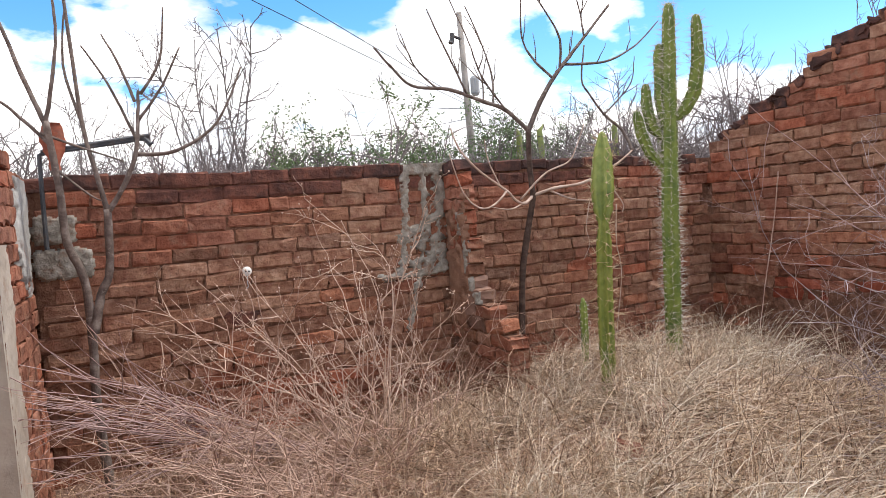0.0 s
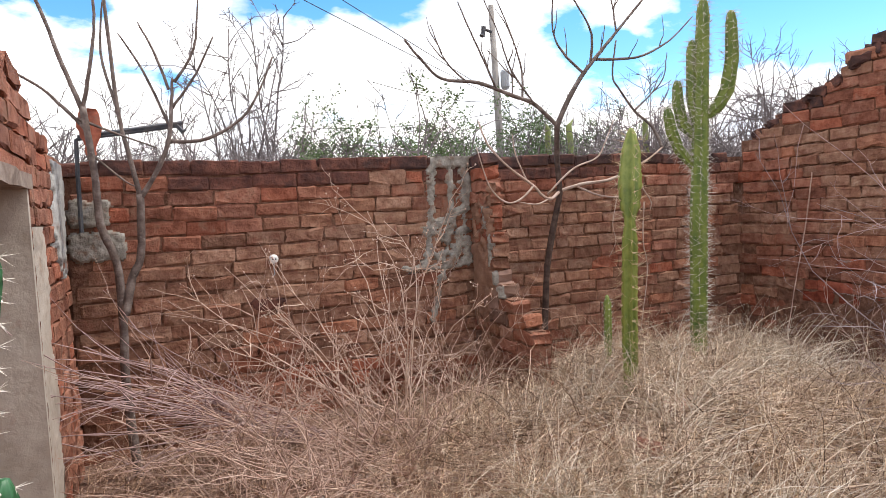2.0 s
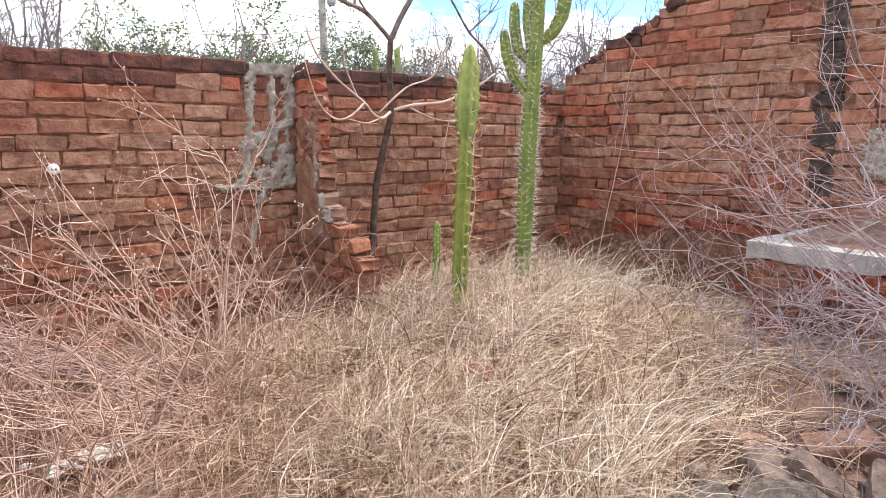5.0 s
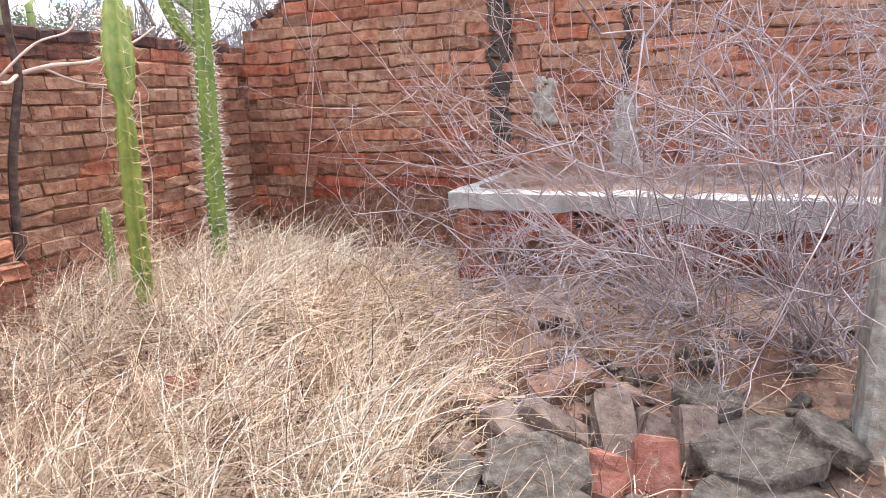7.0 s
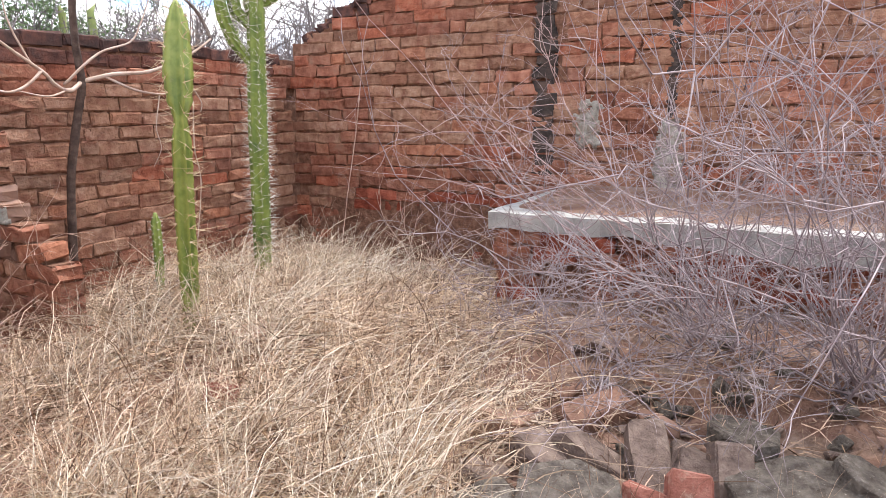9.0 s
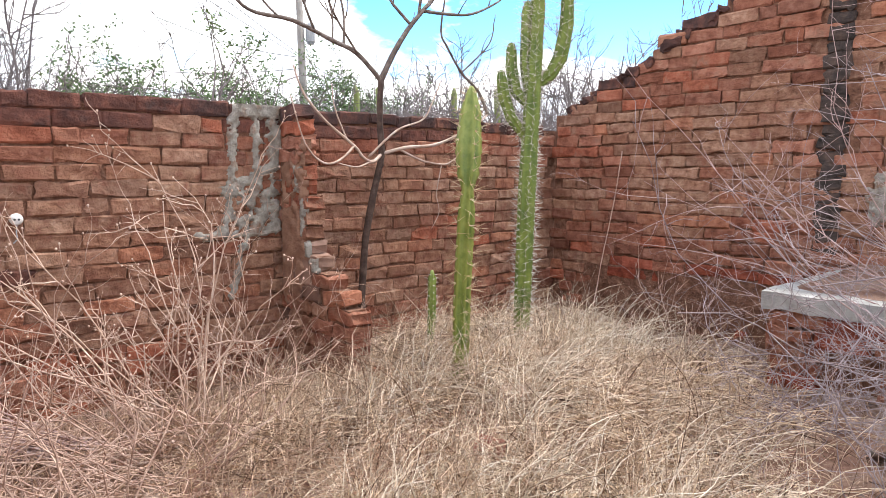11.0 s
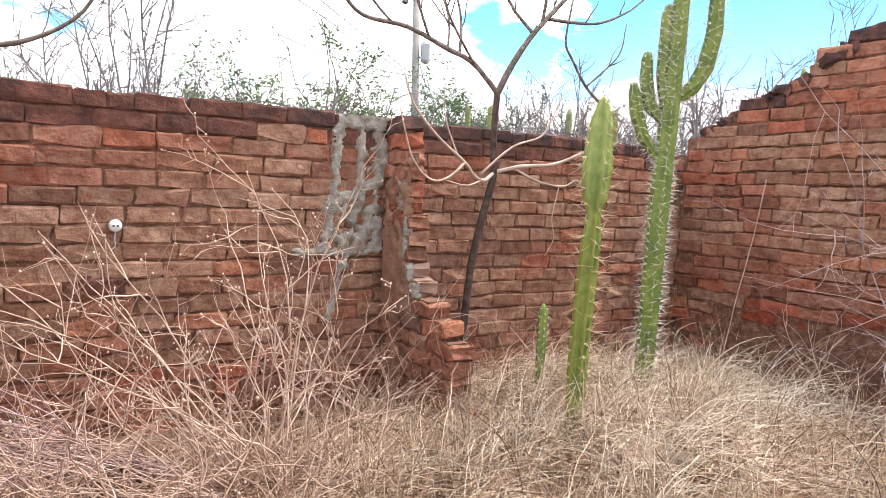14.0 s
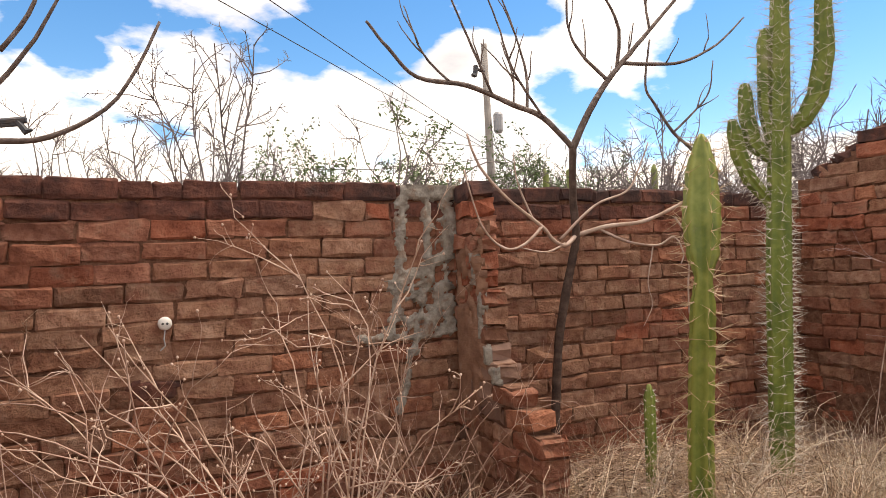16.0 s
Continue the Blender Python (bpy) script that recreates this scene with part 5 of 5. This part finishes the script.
def slab_shape(sx, sy, sz, seed):
    """A broken plate of concrete: an uneven many-sided outline with a rough top and ragged sides."""
    r = random.Random(seed)
    bm = bmesh.new()
    n = r.randrange(6, 9)
    angles = [6.2832 * (k + r.uniform(-0.3, 0.3)) / n for k in range(n)]
    rim = [(math.cos(a) * sx * r.uniform(0.46, 0.6), math.sin(a) * sy * r.uniform(0.46, 0.6)) for a in angles]
    face = bm.faces.new([bm.verts.new((x, y, sz / 2)) for x, y in rim])
    out = bmesh.ops.extrude_face_region(bm, geom=[face])
    for v in out["geom"]:
        if isinstance(v, bmesh.types.BMVert):
            v.co = Vector((v.co.x * r.uniform(0.88, 1.08), v.co.y * r.uniform(0.88, 1.08), -sz / 2 + r.uniform(-0.1, 0.1) * sz))
    bmesh.ops.recalc_face_normals(bm, faces=bm.faces[:])
    bmesh.ops.bevel(bm, geom=bm.edges[:], offset=sz * 0.12, segments=1, affect="EDGES")
    bmesh.ops.triangulate(bm, faces=bm.faces[:])
    for _ in range(2):
        bmesh.ops.subdivide_edges(bm, edges=[e for e in bm.edges if e.calc_length() > 0.03], cuts=1, use_grid_fill=True)
    bmesh.ops.triangulate(bm, faces=bm.faces[:])
    for v in bm.verts:
        v.co += Vector((ni(v.co.x * 25, v.co.y * 25, v.co.z * 40 + seed), ni(v.co.y * 25, v.co.z * 40, seed), 0.7 * ni(v.co.x * 30, v.co.y * 30, seed))) * sz * 0.13
    me = bpy.data.meshes.new("concrete_slab")
    bm.to_mesh(me)
    bm.free()
    return me


for x, y, sx, sy, sz, lift, rx, ry, rz in [(1.72, 0.82, 0.34, 0.3, 0.07, 0.05, 4, -8, 20), (2.0, 0.27, 0.36, 0.3, 0.06, 0.07, -4, -6, -30), (1.78, 0.24, 0.4, 0.34, 0.06, 0.03, 3, -5, 40), (1.54, 0.68, 0.32, 0.24, 0.06, 0.03, 4, -4, 70),
                                           (1.6, 1.03, 0.26, 0.16, 0.06, 0.04, 6, -8, -20), (2.06, 0.1, 0.22, 0.15, 0.07, 0.08, 14, -16, 50), (1.5, 0.95, 0.24, 0.18, 0.05, 0.03, 4, -5, 15), (1.56, 0.36, 0.26, 0.22, 0.06, 0.03, -4, 3, 10), (2.28, 0.42, 0.24, 0.2, 0.06, 0.04, 3, 4, 50)]:
    drop("concrete_slab", slab_shape(sx, sy, sz, int(1000 * x + 10 * y)), M_CONCRETE, "broken grey concrete slab lying in rubble", x, y, lift, rx, ry, rz, "slab", "broken slabs")
for x, y, l, rx, ry, rz, mat, form in [(1.82, 0.52, 0.03, 4, -62, 8, M_BRICK_LOOSE, "chew"), (1.79, 0.635, 0.03, -6, -50, -12, M_BRICK_LOOSE, "half"), (2.02, 0.43, 0.03, 8, -50, 20, M_STONE, "chew"), (1.9, 0.95, 0.03, 6, -20, 60, M_STONE, "chew"),
                                       (2.02, 0.85, 0.03, 0, -30, 100, M_STONE, "chew"), (2.04, 0.67, 0.04, 12, -30, 20, M_STONE, "chew"), (2.12, 0.56, 0.02, 20, 20, 15, M_STONE, "chew"), (2.1, 1.2, 0.04, 4, 6, 80, M_MUD, "chew"), (1.68, 0.5, 0.01, 30, 10, 60, M_STONE, "half"),
                                       (1.76, 1.1, 0.02, 5, -12, 100, M_STONE, "half"), (1.72, 2.12, 0.06, 10, 20, 40, M_BRICK_LOOSE, "half"), (2.3, 0.9, 0.03, -8, 10, 140, M_MUD, "chew"), 
                                       (0.5, 3.1, 0.0, 8, 10, 20, M_MUD, "full"), (0.87, 2.9, 0.0, 5, -10, 75, M_MUD, "full"), (0.95, 2.7, 0.0, 12, 6, 130, M_MUD, "half"), (2.15, 2.36, 0.02, 12, 8, 20, M_MUD, "chew"), (2.0, 3.18, 0.04, 5, 15, 40, M_BRICK, "chew"),
                                       (-0.7, 1.9, 0.05, 20, 30, 40, M_BRICK_LOOSE, "chew"), (-0.66, 2.1, 0.04, 10, -20, 80, M_BRICK_LOOSE, "chew"), (-0.76, 2.25, 0.05, 40, 10, 10, M_BRICK_LOOSE, "full"), (-0.7, 2.4, 0.04, 5, 10, 60, M_BRICK, "full"), (-0.72, 2.05, 0.12, 25, 12, 100, M_BRICK_LOOSE, "chew")]:
    ob = tagged(new("loose_brick", shared(form, int(abs(x) * 77 + y * 31) % 5, mat)), "loose weathered brick lying on the ground", "brick", "loose bricks")
    ob.matrix_world = pose(x, y, ground_z(x, y) + l, rx, ry, rz)
r = random.Random(9)
for k in range(150):
    x, y = 2.05 + r.gauss(0, 0.5), 0.6 + r.gauss(0, 0.45)
    if x < 1.0 or (x > 3.4 and y < 1.9) or y > 1.5:
        continue
    q = 0.03 + (0.05 if x < 2.2 and y < 1.1 else 0.12) * r.random() ** 1.5
    drop("stone", chunk((q * 1.3, q, q * 0.75), 500 + k), r.choice([M_CONCRETE, M_CONCRETE, M_STONE, M_STONE, M_MUD]), "broken stone in a rubble heap", x, y, q * 0.1, r.uniform(-20, 20), r.uniform(-20, 20), r.uniform(0, 360), "stone", "rubble stones")
for k in range(16):
    x, y = 0.34 + r.gauss(0, 0.07), 2.76 + r.gauss(0, 0.05)
    q = r.uniform(0.025, 0.07)
    drop("stone", chunk((q * 1.5, q, q * 0.6), 900 + k), M_CHALK, "white chip of broken plaster on the bare soil", x, y, 0.035 + q * 0.2, r.uniform(-15, 15), r.uniform(-15, 15), r.uniform(0, 360), "stone", "white chips")
for x, y, q in [(0.62, 2.95, 0.08), (0.9, 1.75, 0.07), (0.2, 2.2, 0.06)]:
    drop("stone", chunk((q * 1.3, q, q * 0.5), int(900 + 100 * x)), M_CEMENT_PALE, "pale stone lying on the bare soil", x, y, q * 0.12, 0, 0, 40 * x, "stone", "pale stones")

# leaning concrete post beside the rubble
s = Shell()
for k in range(16):
    z = 0.3 + 0.07 * k
    c = Vector((2.17 + 0.012 * k, -0.05 - 0.004 * k, z))
    s.v += [c + Vector((dx * (0.1 + 0.01 * ni(z * 5, dx)), dy * (0.09 + 0.01 * ni(z * 6, dy, 3)), 0)) for dx, dy in ((-1, -0.8), (-0.8, -1), (0.8, -1), (1, -0.8), (1, 0.8), (0.8, 1), (-0.8, 1), (-1, 0.8))]
    if k:
        o = 8 * k
        s.f += [(o - 8 + i, o - 8 + (i + 1) % 8, o + (i + 1) % 8, o + i) for i in range(8)]
s.f.append(tuple(range(120, 128)))
solid("concrete_post", s, M_CEMENT, "leaning pale concrete post beside the rubble", "post")

# ---- fixtures on the wall ----
knob = thing("porcelain_insulator", (0.52, 4.2, 1.316), "round white porcelain insulator fixed to the brick wall", "insulator")
s = Shell()
s.tube([(0.52, 4.215, 1.316), (0.52, 4.175, 1.316), (0.52, 4.165, 1.316), (0.52, 4.16, 1.316)], [0.027, 0.03, 0.027, 0.018], 20)
part("body", s, M_PORCELAIN, knob, smooth=True)
for dx in (-0.009, 0.009):
    s = Shell()
    s.tube([(0.52 + dx, 4.163, 1.316), (0.52 + dx, 4.156, 1.316)], [0.006, 0.005], 8)
    part("screw", s, M_IRON, knob)
s = Shell()
s.tube([(0.52, 4.17, 1.29), (0.515, 4.165, 1.25), (0.52, 4.17, 1.22), (0.5, 4.172, 1.2)], [0.003] * 4, 6)
part("wire", s, M_GALV, knob)
bracket = thing("iron_bracket", (-0.53, 4.15, 1.94), "dark iron bracket arm hung with a rust-red rag", "bracket")
s = Shell()
s.tube([(-0.54, 4.15, 1.55), (-0.535, 4.15, 1.9), (-0.53, 4.15, 2.07), (-0.5, 4.15, 2.09)], [0.012] * 4, 8)
part("upright", s, M_IRON, bracket)
s = Shell()
s.tube([(-0.52, 4.15, 2.085), (-0.3, 4.13, 2.115), (0.03, 4.1, 2.16)], [0.014] * 3, 6)
s.tube([(-0.52, 4.14, 2.07), (0.0, 4.1, 2.14)], [0.008] * 2, 6)
part("arm", s, M_IRON, bracket)
s = Shell()
s.tube([(0.0, 4.1, 2.15), (0.03, 4.09, 2.11), (0.05, 4.09, 2.12)], [0.012, 0.016, 0.006], 6)
part("clamp", s, M_IRON, bracket)
s = Shell()
for k in range(11):
    z = 2.24 - k * 0.026
    w = 0.028 + 0.035 * math.sin(math.pi * min(1, (k + 1) / 9)) + 0.008 * ni(k * 0.9)
    c = -0.455 + 0.012 * ni(k * 0.5, 4)
    s.v += [Vector((c + w * a, 4.11 + 0.018 * b + 0.01 * ni(k * 0.7, a * 3), z)) for a, b in ((-1, 0), (-0.4, -1), (0.4, -0.6), (1, 0), (0.4, 1), (-0.4, 0.8))]
    if k:
        o = 6 * k
        s.f += [(o - 6 + i, o - 6 + (i + 1) % 6, o + (i + 1) % 6, o + i) for i in range(6)]
s.f += [tuple(range(6)), tuple(range(65, 59, -1))]
part("rag", s, M_RUST, bracket, "torn rust-red rag", True)

# ---- beyond the walls ----
pole = thing("utility_pole", (6.6, 12.0, 0.2), "grey concrete utility pole with a small transformer and insulators", "pole")
s = Shell()
s.tube([(6.62, 12.0, 0.0), (6.58, 12.0, 2.8), (6.5, 12.0, 5.65)], [0.1, 0.08, 0.055], 10)
part("shaft", s, M_POLE, pole, smooth=True)
s = Shell()
s.tube([(6.7, 11.9, 3.95), (6.7, 11.9, 4.0), (6.7, 11.9, 4.3), (6.7, 11.9, 4.34)], [0.06, 0.09, 0.09, 0.06], 12)
part("transformer", s, M_GALV, pole, "small grey transformer can")
s = Shell()
s.tube([(6.54, 12.0, 5.1), (6.3, 11.95, 5.15), (6.22, 11.93, 5.0)], [0.03, 0.03, 0.05], 6)
s.tube([(6.28, 11.94, 5.2), (6.26, 11.94, 5.0)], [0.05, 0.04], 6)
part("insulator", s, M_IRON, pole)
for a, b in [((-4.1, 8.6, 7.0), (39.6, 52.3, 7.0)), ((-3.3, 7.6, 7.0), (40.0, 54.4, 7.0))]:
    s = Shell()
    a, b = Vector(a), Vector(b)
    s.tube([a.lerp(b, i / 24) - Vector((0, 0, 0.25 * math.sin(math.pi * i / 24))) for i in range(25)], [0.011] * 25, 5)
    solid("power_line", s, M_WIRE, "thin black power line crossing the sky", "cable", group="power lines")
for a, b in [((6.58, 12.0, 3.5), (2.6, 11.2, 3.05)), ((6.55, 12.0, 3.7), (3.4, 10.6, 3.75))]:
    s = Shell()
    a, b = Vector(a), Vector(b)
    s.tube([a.lerp(b, i / 12) - Vector((0, 0, 0.1 * math.sin(math.pi * i / 12))) for i in range(13)], [0.006] * 13, 4)
    part("service_wire", s, M_WIRE, pole)


def far_shrub(seed, height, wide, stems, leaves, label, lift=0.025, upright=0.75, twigs=9, ratio=0.34, lo=0.4):
    """A leafless shrub or tree of the dry scrub, at the origin."""
    r = random.Random(seed)
    ob = thing("scrub_tree", (0, 0, 0), label, "tree", "scrub beyond the wall")
    trunk, crown, tips = Shell(), Shell(), []
    for k in range(stems):
        a = 6.283 * k / stems + r.uniform(-0.5, 0.5)
        way = (math.cos(a) * wide * r.uniform(0.2, 1), math.sin(a) * wide * r.uniform(0.2, 1), 1)
        pts = wander(r, (0.1 * math.cos(a), 0.1 * math.sin(a), -0.1), way, height * r.uniform(0.7, 1.05), 8, 0.1, lift)
        trunk.tube(pts, [0.022 * (1 - 0.8 * i / 8) + 0.004 for i in range(9)], 5, False)
        sprout(r, crown, pts, 0.023, 3, twigs, ratio, upright, 0.14, lift, 3, tips, lo)
    part("trunk", trunk, M_FAR_TWIG, ob, smooth=True)
    part("crown", crown, M_FAR_TWIG, ob, "bare fine twigs")
    if leaves:
        s = Shell()
        for t in tips:
            for _ in range(leaves):
                c = t + Vector((r.gauss(0, 0.05), r.gauss(0, 0.05), r.gauss(-0.02, 0.04)))
                u = Vector((r.gauss(0, 1), r.gauss(0, 1), r.gauss(0, 0.6))).normalized() * r.uniform(0.018, 0.04)
                v = u.cross(Vector((r.gauss(0, 1), r.gauss(0, 1), r.gauss(0, 1)))).normalized() * 0.014
                o = len(s.v)
                s.v += [c - u, c + v, c + u, c - v]
                s.f.append((o, o + 1, o + 2, o + 3))
        part("leaves", s, M_LEAF, ob, "small dusty green leaves")
    return ob


bases = [far_shrub(601, 2.9, 0.9, 10, 0, "leafless grey thorn scrub behind the wall"), far_shrub(602, 3.15, 0.7, 10, 0, "leafless grey thorn scrub behind the wall"), far_shrub(603, 3.0, 0.8, 10, 4, "grey-green leafy scrub behind the wall")]
tall = far_shrub(604, 5.2, 0.16, 8, 0, "tall leafless tree with a rounded fine crown behind the wall", 0.01, 0.65, 14, 0.18, 0.5)
tall.location = (1.5, 11.9, 0.1)
r = random.Random(13)
first = {}
spots = []
for k in range(70):
    az = radians(-16 + k * 1.15 + r.uniform(-0.8, 0.8))
    d = r.uniform(9.0, 14.5)
    spots.append((math.sin(az) * d, math.cos(az) * d, az))
for k, (x, y, az) in enumerate(spots):
    deg = math.degrees(az)
    q = 2 if 15 < deg < 23 or 30 < deg < 34 else k % 2
    if q not in first:
        bases[q].matrix_basis = pose(x, y, -0.2, 0, 0, r.uniform(0, 360))
        first[q] = True
    else:
        copy_thing(bases[q], pose(x, y, r.uniform(-0.4, 0.15), 0, 0, r.uniform(0, 360)))
extra = [(8.8, 6.4, 0.6), (9.5, 5.5, 0.5), (8.5, 7.6, 0.2), (10.5, 6.8, 0.9)]
for x, y, z in extra:
    copy_thing(bases[0], pose(x, y, z, 0, 0, r.uniform(0, 360)))
for x, y, top in [(9.3, 6.0, 3.45), (9.6, 6.0, 3.6), (9.9, 6.05, 3.75), (9.75, 6.2, 3.3), (10.2, 6.0, 3.7), (6.4, 9.2, 2.95), (6.0, 9.4, 2.9), (7.4, 8.6, 2.9), (8.3, 8.4, 3.0), (8.0, 8.2, 2.8)]:
    s = Shell()
    s.tube([(x, y, 0), (x + 0.03, y, top * 0.5), (x + r.uniform(-0.1, 0.1), y, top - 0.1), (x + 0.02, y, top)], [0.06, 0.06, 0.05, 0.015], 8)
    solid("distant_cactus", s, M_CACTUS_GREY, "tall thin columnar cactus standing behind the wall", "cactus", smooth=True, group="distant cacti")
